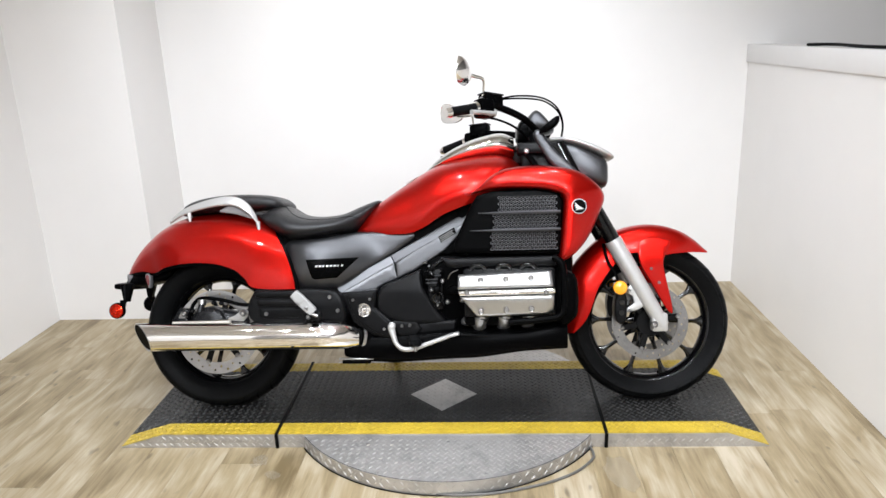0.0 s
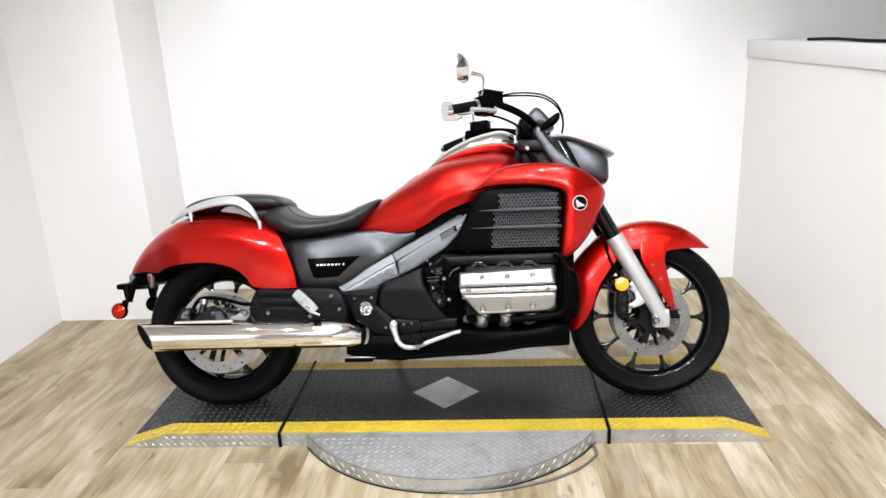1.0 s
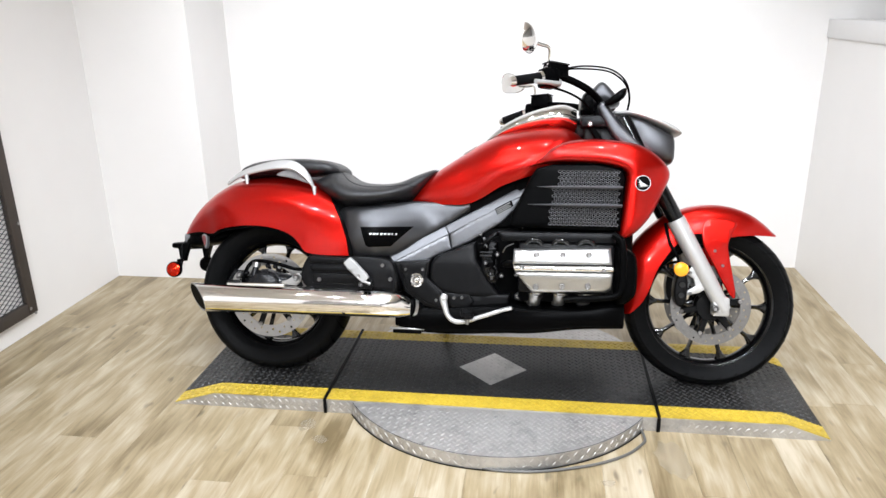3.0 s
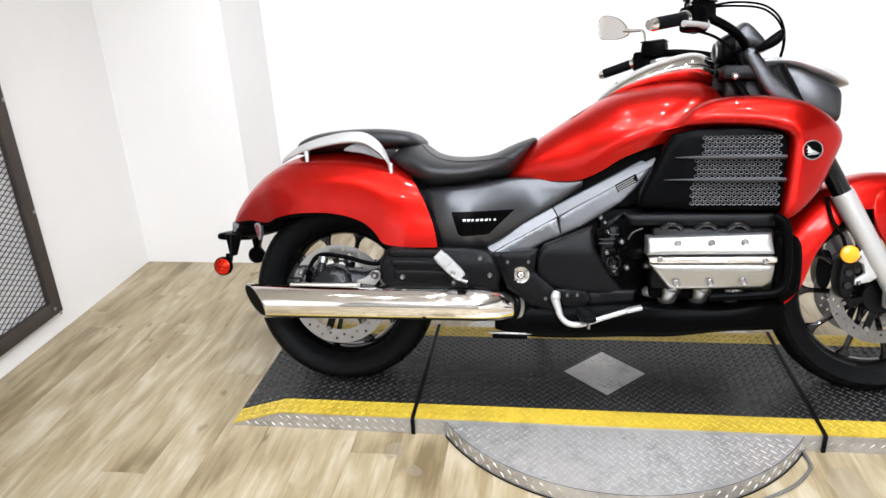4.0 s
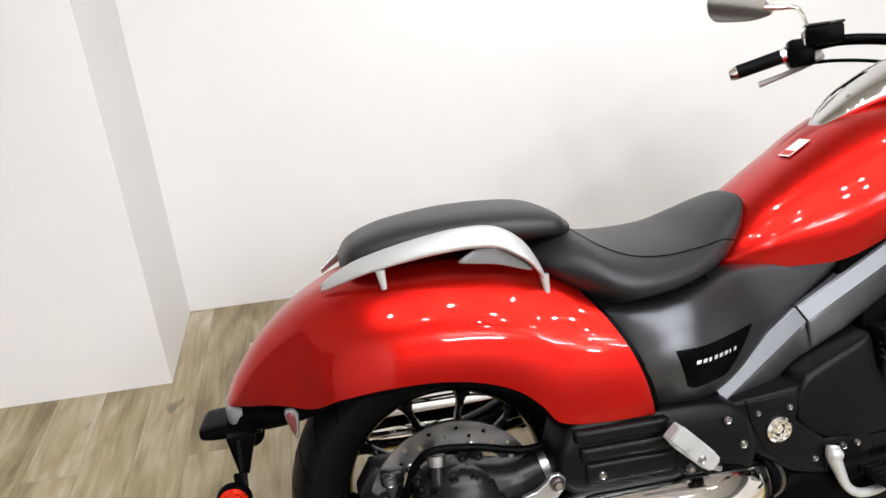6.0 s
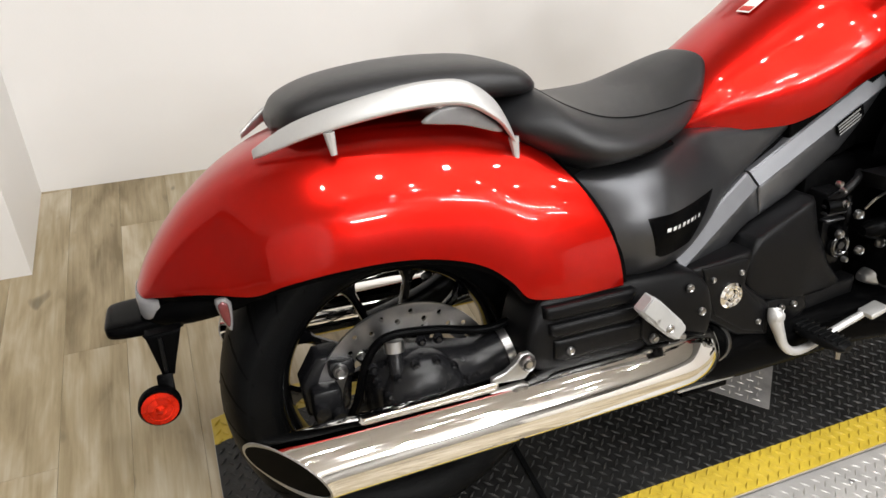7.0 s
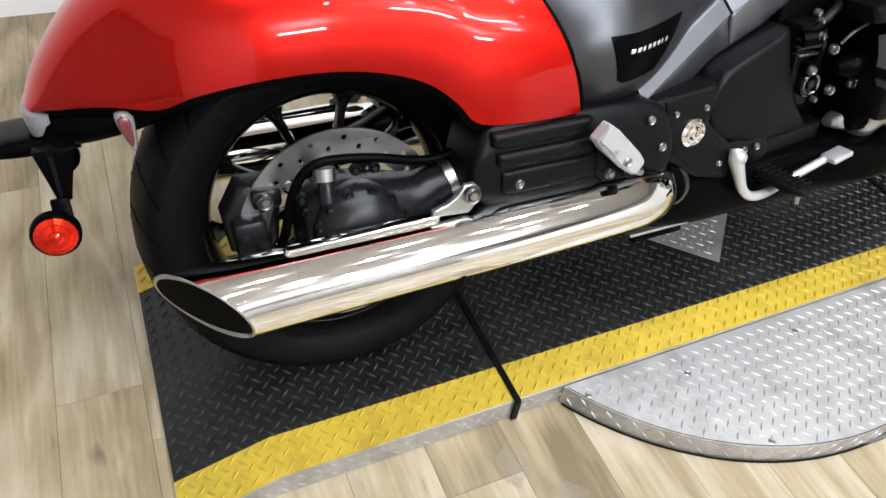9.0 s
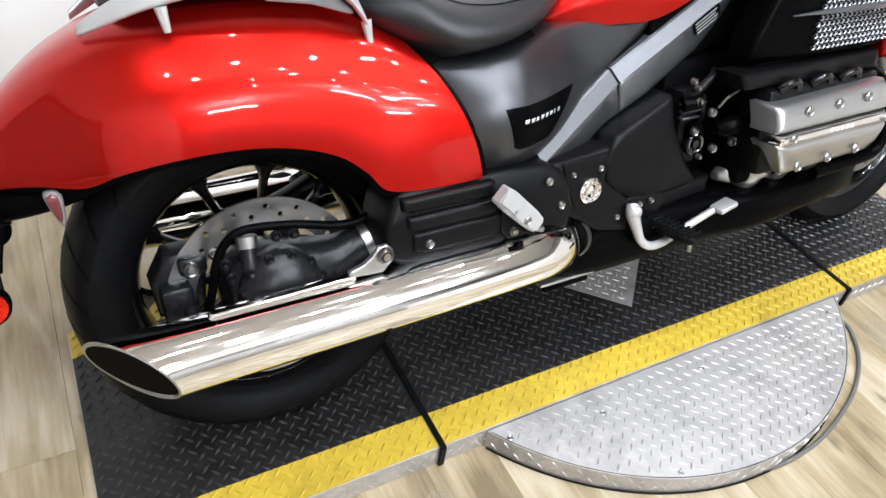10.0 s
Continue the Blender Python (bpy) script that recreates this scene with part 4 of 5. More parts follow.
        part("rib", plate([(x0, z0 + 0.006), (x0 + 0.012, z0), (x1, z0), (x1 + 0.016, z1 - 0.004), (x1 + 0.010, z1), (x0, z1)], 0.2745 - 0.003 * k - (0.006 if k == 0 else 0), 0.012, 0.007, s, smooth_outline=False), PLASTIC, sw)
    for x, z in ((0.235, 0.392), (0.478, 0.452), (0.508, 0.40)):
        part("screw", stud(x, s * (0.268 if x < 0.3 else 0.262), z, 0.008, 0.005, s), STEEL, sw)

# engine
# plain filler blocks; the shade behind the covers is in their colour
part("engine_block", join(box(0.985, 1.33, -0.25, 0.25, 0.33, 0.60, 0.02), box(0.84, 0.99, -0.15, 0.15, 0.31, 0.60, 0.02)), DARK, bike, "near-black filler in place of the engine castings")
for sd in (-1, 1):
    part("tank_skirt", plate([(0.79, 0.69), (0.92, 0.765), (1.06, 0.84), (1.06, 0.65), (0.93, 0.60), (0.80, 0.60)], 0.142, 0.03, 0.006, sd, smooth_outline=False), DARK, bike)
part("battery_box", box(0.20, 0.52, -0.17, 0.17, 0.44, 0.70, 0.03), DARK, bike, "near-black filler box under the seat")
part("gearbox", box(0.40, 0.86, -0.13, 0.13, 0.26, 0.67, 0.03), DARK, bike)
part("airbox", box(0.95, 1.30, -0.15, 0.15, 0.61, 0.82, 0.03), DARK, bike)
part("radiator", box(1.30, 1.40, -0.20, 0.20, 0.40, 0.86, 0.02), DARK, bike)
for s in (-1, 1):
    v = new("valve_cover")
    v.parent = bike
    tagged(v, "polished aluminium valve cover")
    part("upper_face", plate([(0.968, 0.528), (1.308, 0.541), (1.314, 0.482), (0.966, 0.476)], lambda x, z: 0.345 - 0.35 * max(0, z - 0.49), 0.06, 0.012, s, smooth_outline=False), ALU, v)
    part("lower_face", plate([(0.973, 0.452), (1.316, 0.456), (1.314, 0.394), (1.300, 0.382), (1.035, 0.374)], lambda x, z: 0.345 - 0.35 * max(0, 0.44 - z), 0.06, 0.012, s, smooth_outline=False), ALU, v)
    part("rail", plate([(0.968, 0.472), (1.318, 0.478), (1.318, 0.459), (0.972, 0.455)], 0.352, 0.05, 0.006, s, smooth_outline=False), CHROME, v)
    for x, z in ((1.050, 0.512), (1.142, 0.514), (1.232, 0.517), (1.050, 0.396), (1.142, 0.400), (1.232, 0.404)):
        part("bolt", stud(x, s * 0.3385, z, 0.0112, 0.0045, s), STEEL, v)
    for x in (1.0, 1.285):
        part("bolt", stud(x, s * 0.352, 0.466, 0.009, 0.005, s), STEEL, v)
    for k in range(5):
        part("badge_mark", box(1.11 + k * 0.016, 1.122 + k * 0.016, s * 0.3525 - 0.001, s * 0.3525 + 0.001, 0.462, 0.470, 0.0004, 1), MARK, v)
    part("head_bar", plate([(0.905, 0.590), (1.325, 0.594), (1.33, 0.552), (0.925, 0.556)], 0.285, 0.06, 0.010, s, smooth_outline=False), PLASTIC, bike, "black cylinder head top casting")
    for x in (1.04, 1.135, 1.225):
        part("plug_cap", tube([(x - 0.028, s * 0.29, 0.548), (x - 0.012, s * 0.298, 0.562), (x + 0.012, s * 0.298, 0.562), (x + 0.028, s * 0.29, 0.548)], 0.009, 10, 14), GLOSS, bike)
    part("head_side", box(0.985, 1.325, min(s * 0.22, s * 0.295), max(s * 0.22, s * 0.295), 0.37, 0.552, 0.012), IRON, bike)
    part("timing_cover", plate([(1.325, 0.545), (1.375, 0.535), (1.405, 0.505), (1.408, 0.40), (1.395, 0.36), (1.352, 0.332), (1.322, 0.37)], 0.30, 0.1, 0.03, s), BLACK, bike, "black front engine cover")
    part("coolant_hose", tube([(1.315, s * 0.315, 0.59), (1.345, s * 0.32, 0.565), (1.352, s * 0.322, 0.50), (1.352, s * 0.322, 0.42), (1.335, s * 0.322, 0.375), (1.27, s * 0.318, 0.362), (1.15, s * 0.31, 0.352)], 0.013, 10, 30), BLACK, bike)
    for x in (1.044, 1.133, 1.224):
        st = part("exhaust_stub", tube([(x + 0.012, s * 0.262, 0.392), (x + 0.006, s * 0.245, 0.366), (x, s * 0.225, 0.336), (x - 0.004, s * 0.205, 0.318)], [0.024, 0.026, 0.026, 0.022], 18, 12), ALU, bike, "bare aluminium exhaust stub")
        part("stub_flange", tube([(x + 0.008, s * 0.252, 0.376), (x + 0.005, s * 0.246, 0.368)], [0.031, 0.031], 18), STEEL, st)
    part("joint_flange", loft([(0.972, 0.335, 0.352, 0.012, s * 0.200), (0.99, 0.330, 0.366, 0.022, s * 0.208), (1.03, 0.326, 0.366, 0.027, s * 0.218), (1.062, 0.325, 0.352, 0.016, s * 0.224)], 18, 16, 3, 3), ALU, bike, "bare aluminium exhaust joint")
    part("exhaust_box", loft([(0.52, 0.215, 0.285, 0.05, s * 0.165), (0.60, 0.195, 0.30, 0.08, s * 0.15), (0.75, 0.19, 0.305, 0.09, s * 0.14), (0.92, 0.20, 0.32, 0.10, s * 0.14), (1.05, 0.21, 0.322, 0.12, s * 0.15), (1.2, 0.232, 0.328, 0.125, s * 0.155), (1.30, 0.238, 0.345, 0.118, s * 0.16), (1.368, 0.240, 0.347, 0.108, s * 0.16)], 28, 30, 4, 4.0),
         BLACK, bike, "black exhaust collector box")
    part("heel_plate", plate([(0.80, 0.345), (0.955, 0.352), (0.945, 0.30), (0.90, 0.285), (0.80, 0.29)], 0.205, 0.03, 0.008, s, smooth_outline=False), PLASTIC, bike, "black heel guard plate")
    # black castings, bolts, hoses and a bright stub between the side cover and the valve cover
    cast = part("rib_casting", box(0.845, 0.905, min(s * 0.15, s * 0.20), max(s * 0.15, s * 0.20), 0.39, 0.55, 0.01), IRON, bike, "ribbed black engine casting")
    for k in range(3):
        z = 0.492 + 0.014 * k
        part("fin", box(0.838, 0.900, min(s * 0.195, s * 0.214), max(s * 0.195, s * 0.214), z, z + 0.006, 0.002, 1), GREY, cast)
    part("casting_post", tube([(0.900, s * 0.20, 0.535), (0.892, s * 0.21, 0.50), (0.888, s * 0.205, 0.46), (0.905, s * 0.21, 0.41)], [0.007, 0.009, 0.008, 0.008], 8, 18), BLACK, cast)
    drum = part("shift_drum_cover", moved(lathe([(0.0, 0.010), (0.008, 0.010), (0.010, 0.004), (0.018, 0.006), (0.021, 0.010), (0.025, 0.008), (0.027, 0.0)], 24), Matrix.Translation((0.885, s * 0.205, 0.437)) @ Matrix.Diagonal((1, s, 1, 1))), GLOSS, cast, "gloss black round cover")
    part("drum_ring", moved(lathe([(0.017, 0.008), (0.019, 0.011), (0.021, 0.008)], 24, True), Matrix.Translation((0.885, s * 0.205, 0.437)) @ Matrix.Diagonal((1, s, 1, 1))), STEEL, drum)
    part("junction_box", box(0.86, 0.892, min(s * 0.19, s * 0.222), max(s * 0.19, s * 0.222), 0.455, 0.482, 0.005), BLACK, cast)
    for x, z, rr in ((0.862, 0.532, 0.009), (0.905, 0.503, 0.010), (0.862, 0.470, 0.009), (0.922, 0.424, 0.010), (0.978, 0.430, 0.011), (0.885, 0.412, 0.006), (0.842, 0.575, 0.007), (0.855, 0.560, 0.006)):
        part("engine_bolt", stud(x, s * 0.222, z, rr, 0.01, s), STEEL, cast)
    part("engine_pipe", tube([(0.850, s * 0.205, 0.535), (0.868, s * 0.218, 0.555), (0.895, s * 0.218, 0.575), (0.915, s * 0.205, 0.583)], [0.010, 0.009, 0.008, 0.008], 10, 16), IRON, cast)
    part("pipe_sleeve", tube([(0.838, s * 0.208, 0.525), (0.868, s * 0.22, 0.530)], [0.016, 0.015], 12), BLACK, cast)
    part("water_joint", loft([(0.92, 0.455, 0.475, 0.012, s * 0.225), (0.94, 0.448, 0.488, 0.02, s * 0.232), (0.965, 0.452, 0.492, 0.02, s * 0.236), (0.98, 0.462, 0.488, 0.01, s * 0.236)], 16, 12), BLACK, cast)
    part("thin_wire", tube([(0.925, s * 0.222, 0.51), (0.938, s * 0.232, 0.532), (0.965, s * 0.236, 0.545)], 0.0025, 6, 14), STEEL, cast)

# exhaust
for s in (-1, 1):
    path = spline([(0.60, 0.19, 0.285), (0.54, 0.225, 0.300), (0.48, 0.243, 0.306), (0.38, 0.252, 0.308), (0.2, 0.258, 0.308), (0.0, 0.262, 0.308), (-0.12, 0.265, 0.308), (-0.25, 0.268, 0.308)], 50)
    rings = []
    n = 40
    for i, (x, y, z) in enumerate(path):
        f = i / 49
        hz = np.interp(f, (0, 0.06, 0.14, 0.3, 1), (0.03, 0.040, 0.050, 0.054, 0.054))
        hy = np.interp(f, (0, 0.06, 0.14, 0.3, 1), (0.03, 0.040, 0.052, 0.062, 0.062))
        cut = max(0, (f - 0.9) / 0.1)
        rings.append([(x + cut * (-0.022 * math.sin(a) + 0.05 * math.cos(a)), s * (y + hy * math.cos(a)), z + hz * math.sin(a)) for a in np.linspace(0, 2 * math.pi, n, endpoint=False)])
    lip = [[(px, s * (0.268 + (abs(py) - 0.268) * k), 0.308 + (pz - 0.308) * k) for px, py, pz in rings[-1]] for k in (0.985, 0.94, 0.885)]
    deep = [[(px + d, s * (0.268 + (abs(py) - 0.268) * 0.88), 0.308 + (pz - 0.308) * 0.875) for px, py, pz in rings[-1]] for d in (0.01, 0.13)]
    mf = part("muffler", skin(rings, cap=False), CHROME, bike, "chrome slash-cut muffler", 50)
    lip[0], lip[1] = [(px - 0.003, py, pz) for px, py, pz in lip[0]], [(px - 0.003, py, pz) for px, py, pz in lip[1]]
    part("tip_lip", skin([rings[-1], lip[0], lip[1], lip[2]], cap=False), ALU, mf, "bright rolled tip edge")
    part("tip_bore", skin([lip[2]] + deep), DARK, mf, "dark muffler bore")
    band = lathe([(0.0535, -0.0012), (0.0546, -0.0006), (0.0546, 0.0006), (0.0535, 0.0012)], 40, True)
    part("seam_band", moved(band, Matrix.Translation((0.17, s * 0.2585, 0.308)) @ Matrix.Rotation(radians(90), 4, "Z") @ Matrix.Diagonal((1.125, 1, 1, 1))), CHROME, mf)
    part("seam_band", moved(lathe([(0.0535, -0.0012), (0.0546, -0.0006), (0.0546, 0.0006), (0.0535, 0.0012)], 40, True), Matrix.Translation((-0.125, s * 0.2652, 0.308)) @ Matrix.Rotation(radians(90), 4, "Z") @ Matrix.Diagonal((1.135, 1, 1, 1))), CHROME, mf)
    part("upper_shield", plate([(-0.13, 0.368), (0.10, 0.372), (0.10, 0.354), (-0.14, 0.350)], 0.275, 0.012, 0.004, s, smooth_outline=False), CHROME, mf, "chrome shield strip")
    part("exhaust_gasket", tube([(0.40, s * 0.262, 0.364), (0.47, s * 0.262, 0.362), (0.53, s * 0.250, 0.346), (0.572, s * 0.224, 0.322), (0.592, s * 0.212, 0.292)], 0.0055, 8, 24), BLACK, bike, "black strap over the muffler neck")
    oc = part("outlet_collar", tube([(0.64, s * 0.165, 0.278), (0.572, s * 0.208, 0.292)], [0.042, 0.040], 28), BLACK, bike, "black muffler inlet sleeve")
    part("collar_ring", tube([(0.590, s * 0.196, 0.288), (0.580, s * 0.202, 0.290)], [0.0435, 0.0435], 28), STEEL, oc, "bright clamp ring")
    part("muffler_bracket", plate([(0.088, 0.370), (0.088, 0.380), (0.112, 0.387), (0.128, 0.398), (0.140, 0.412), (0.156, 0.412), (0.166, 0.401), (0.162, 0.382), (0.146, 0.365)], 0.276, 0.006, 0.003, s, smooth_outline=False), ALU, bike, "aluminium muffler bracket")
    part("bracket_bolt", stud(0.149, s * 0.276, 0.397, 0.014, 0.012, s), STEEL, bike)
    # passenger peg, folded up
    pk = Matrix.Translation((0.388, s * 0.302, 0.434)) @ Matrix.Rotation(radians(44), 4, "Y")
    rings = []
    for x, h in ((-0.052, 0.014), (-0.050, 0.017), (-0.034, 0.018), (-0.033, 0.0195), (0.034, 0.018), (0.040, 0.0165), (0.050, 0.015), (0.052, 0.012)):
        rings.append([(x, s * y, z) for y, z in ((-0.010, -h), (0.008, -h), (0.012, -h + 0.004), (0.012, h - 0.004), (0.008, h), (-0.010, h))])
    peg = part("passenger_peg", moved(skin(rings), pk), PEGALU, bike, "folded aluminium passenger peg", 30)
    part("peg_pad", moved(box(-0.050, -0.004, s * 0.0135 - 0.0015, s * 0.0135 + 0.0015, -0.013, 0.017, 0.001, 1), pk), PEGALU, peg)
    part("hinge", tube([(0.422, s * 0.25, 0.392), (0.422, s * 0.30, 0.392)], 0.016, 12), IRON, peg)
    part("hinge_pin", tube([(0.408, s * 0.306, 0.398), (0.440, s * 0.300, 0.384)], 0.006, 10), STEEL, peg)
    part("screw", moved(stud(-0.012, s * 0.012, -0.008, 0.007, 0.003, s), pk), STEEL, peg)
    part("screw", moved(stud(0.022, s * 0.012, -0.006, 0.008, 0.003, s), pk), STEEL, peg)
    mt = part("peg_mount", plate([(0.375, 0.42), (0.42, 0.42), (0.445, 0.392), (0.440, 0.362), (0.39, 0.362), (0.372, 0.385)], 0.272, 0.02, 0.005, s, smooth_outline=False), IRON, bike, "black passenger peg mount")
    part("screw", stud(0.398, s * 0.272, 0.378, 0.009, 0.008, s), STEEL, mt)
    pm = Matrix.Translation((0.798, s * 0.264, 0.281)) @ Matrix.Rotation(radians(-s * 10), 4, "Z") @ Matrix.Rotation(radians(-s * 3), 4, "X")
    fp = part("rider_peg", moved(skin([[(w * math.cos(a), s * y, h * math.copysign(abs(math.sin(a)) ** 0.7, math.sin(a))) for a in np.linspace(0, 2 * math.pi, 14, endpoint=False)] for y, w, h in ((-0.052, 0.015, 0.010), (-0.04, 0.021, 0.013), (0.03, 0.025, 0.013), (0.056, 0.021, 0.010), (0.064, 0.012, 0.006))]), pm), RUBBER, bike, "black rubber rider peg")
    for k in range(8):
        part("ridge", moved(box(-0.020, 0.020, s * (-0.036 + k * 0.0125) - 0.002, s * (-0.036 + k * 0.0125) + 0.002, 0.0095, 0.0150, 0.001, 1), pm), RUBBER, fp)
    part("peg_nub", moved(tube([(0, s * 0.045, -0.008), (0, s * 0.047, -0.03)], [0.006, 0.005], 8), pm), STEEL, fp)
    bk = part("pedal_arm", tube([(0.712, s * 0.232, 0.345), (0.708, s * 0.240, 0.328), (0.716, s * 0.246, 0.298), (0.728, s * 0.250, 0.268), (0.752, s * 0.252, 0.250), (0.79, s * 0.252, 0.250), (0.85, s * 0.252, 0.270), (0.925, s * 0.256, 0.296)], [0.012, 0.0145, 0.011, 0.009, 0.009, 0.009, 0.008, 0.008], 12, 44), SATIN, bike, "silver cast pedal arm")
    part("bracket_boss", moved(lathe([(0.0, 0.012), (0.008, 0.012), (0.013, 0.008), (0.015, 0.0)], 20), Matrix.Translation((0.709, s * 0.243, 0.333)) @ Matrix.Diagonal((1, s, 1, 1))), SATIN, bk)
    part("peg_spring", tube([(0.775, s * 0.236, 0.285), (0.79, s * 0.24, 0.272), (0.80, s * 0.245, 0.285)], 0.006, 8, 10), STEEL, bk)
    part("pedal_pad", moved(box(-0.024, 0.024, -0.018, 0.018, -0.006, 0.006, 0.004), Matrix.Translation((0.942, s * 0.264, 0.303)) @ Matrix.Rotation(radians(-14), 4, "Y")), SATIN, bk, "silver pedal pad")
    part("peg_plate", plate([(0.705, 0.352), (0.80, 0.354), (0.82, 0.32), (0.79, 0.285), (0.73, 0.295)], 0.214, 0.02, 0.006, s, smooth_outline=False), IRON, bike)
    for x, z in ((0.745, 0.333), (0.775, 0.335)):
        part("screw", stud(x, s * 0.216, z, 0.007, 0.006, s), STEEL, bike)

# front end
def fork_x(z):
    return 1.735 + (0.335 - z) * 0.555


for s in (-1, 1):
    part("fork_tube", tube([(fork_x(1.02), s * 0.118, 1.02), (fork_x(0.62), s * 0.118, 0.62)], 0.029, 20), GLOSS, bike, "black upper fork tube")
    part("fork_leg", tube([(fork_x(0.645), s * 0.118, 0.645), (fork_x(0.63), s * 0.118, 0.63), (fork_x(0.45), s * 0.118, 0.45), (fork_x(0.36), s * 0.118, 0.36), (fork_x(0.31), s * 0.118, 0.31)], [0.033, 0.034, 0.031, 0.029, 0.026], 20), SATIN, bike, "satin silver lower fork leg")
    part("axle_clamp", box(1.705, 1.765, min(s * 0.09, s * 0.14), max(s * 0.09, s * 0.14), 0.288, 0.36, 0.008), SATIN, bike)
    part("axle_nut", stud(1.711, s * 0.14, 0.317, 0.015, 0.01, s), STEEL, bike)
    cal = part("front_caliper", plate([(1.578, 0.440), (1.606, 0.442), (1.616, 0.40), (1.612, 0.345), (1.598, 0.315), (1.574, 0.33), (1.566, 0.38)], 0.124, 0.05, 0.010, s), IRON, bike, "black front brake caliper")
    part("caliper_mount", plate([(1.628, 0.478), (1.650, 0.470), (1.690, 0.395), (1.655, 0.372), (1.612, 0.362), (1.612, 0.378), (1.640, 0.398), (1.634, 0.425), (1.612, 0.440), (1.612, 0.455)], 0.128, 0.01, 0.004, s, smooth_outline=False), SATIN, cal, "silver caliper bracket")
    part("caliper_piston", tube([(1.590, s * 0.120, 0.362), (1.590, s * 0.134, 0.362)], [0.013, 0.011], 14), GLOSS, cal)
    part("caliper_piston", tube([(1.592, s * 0.120, 0.402), (1.592, s * 0.134, 0.402)], [0.013, 0.011], 14), GLOSS, cal)
    part("bleed_nipple", tube([(1.600, s * 0.118, 0.438), (1.604, s * 0.122, 0.456)], [0.005, 0.003], 8), STEEL, cal)
    for x, z in ((1.622, 0.370), (1.620, 0.448)):
        part("mount_bolt", stud(x, s * 0.128, z, 0.007, 0.006, s), STEEL, cal)
    r = part("amber_reflector", moved(lathe([(0.0, 0.012), (0.022, 0.011), (0.026, 0.008), (0.027, 0.0)], 28), Matrix.Translation((1.583, s * 0.150, 0.461)) @ Matrix.Diagonal((1, s, 1, 1))), AMBER, bike, "round amber side reflector")
    part("bracket", tube([(1.583, s * 0.15, 0.461), (1.62, s * 0.125, 0.47)], 0.006, 8), IRON, r)
    part("brake_hose", tube([(1.53, s * 0.09, 0.63), (1.545, s * 0.11, 0.56), (1.575, s * 0.125, 0.50), (1.585, s * 0.12, 0.44)], 0.006, 8, 20), BLACK, bike)
    part("fender_stay", plate([(1.785, 0.64), (1.68, 0.645), (1.668, 0.56), (1.715, 0.468), (1.765, 0.378), (1.790, 0.352), (1.791, 0.388), (1.770, 0.49), (1.760, 0.55), (1.770, 0.59)], lambda x, z: 0.101 - 0.12 * max(0, z - 0.57), 0.006, 0.004, s), RED, bike, "red fender stay down to the axle")
    for x, z in ((1.712, 0.53), (1.742, 0.475)):
        part("screw", stud(x, s * 0.100, z, 0.006, 0.004, s), STEEL, bike)
polar = []
for a, ro, ri, w in ((50, 0.362, 0.352, 0.062), (60, 0.372, 0.315, 0.080), (70, 0.381, 0.288, 0.090), (82, 0.386, 0.266, 0.095), (95, 0.386, 0.275, 0.096), (108, 0.383, 0.285, 0.096),
                     (122, 0.378, 0.268, 0.096), (145, 0.366, 0.246, 0.096), (168, 0.352, 0.240, 0.094), (180, 0.344, 0.262, 0.090), (187, 0.338, 0.30, 0.085)):
    c, d = math.cos(radians(a)), math.sin(radians(a))
    polar.append((FW[0] + ro * c, FW[1] + ro * d, FW[0] + ri * c, FW[1] + ri * d, w))
rings_o = []
for xt, zt, xb, zb, w in spline(polar, 50):
    row, row2 = [], []
    for a in np.linspace(0, math.pi, 29):
        f = max(math.sin(a), 0) ** 1.1
        g = math.copysign(abs(math.cos(a)) ** 0.62, math.cos(a))
        row.append((xb + (xt - xb) * f, -w * g, zb + (zt - zb) * f))
        k = 0.006 / math.hypot(xt - xb, zt - zb)
        row2.append((xb + (xt - xb) * f * (1 - k), -(w - 0.005) * g, zb + (zt - zb) * f * (1 - k)))
    rings_o.append(row + row2[::-1])
part("front_fender", skin(rings_o), RED, bike, "glossy candy red front fender", 60)

# fairing, lamp, instruments
part("headlight_shell", loft([(1.315, 0.95, 1.05, 0.07), (1.36, 0.915, 1.045, 0.11), (1.42, 0.878, 1.03, 0.135), (1.48, 0.856, 1.0, 0.142), (1.535, 0.85, 0.968, 0.135), (1.55, 0.86, 0.955, 0.11)], 36, 40, 4.0, 4.0), GREY, bike, "matte grey headlight shell", 60)
part("headlight_lens", moved(lathe([(0, -0.02), (0.05, -0.016), (0.078, 0.0), (0.08, 0.03)], 36), Matrix.Translation((1.535, 0, 0.912)) @ Matrix.Rotation(radians(-90), 4, "Z") @ Matrix.Rotation(radians(180), 4, "Z")), CLEAR, bike, "clear headlight lens")
part("fly_screen", loft([(1.33, 1.03, 1.056, 0.10), (1.40, 1.025, 1.054, 0.13), (1.48, 0.995, 1.03, 0.135), (1.55, 0.965, 0.998, 0.12), (1.58, 0.965, 0.978, 0.08)], 32, 30, 3, 2.4), SATIN, bike, "silver headlight visor", 60)
part("instrument", loft([(1.225, 1.07, 1.095, 0.05), (1.25, 1.065, 1.145, 0.080), (1.285, 1.07, 1.17, 0.085), (1.33, 1.075, 1.125, 0.08), (1.35, 1.08, 1.10, 0.05)], 28, 24, 3.2, 2.6), GREY, bike, "grey instrument pod", 60)
part("gauge_face", loft([(1.205, 1.04, 1.10, 0.055), (1.215, 1.03, 1.125, 0.078), (1.248, 1.035, 1.143, 0.080)], 28, 14, 3.2, 2.8), BLACK, bike, "black instrument face and hood")
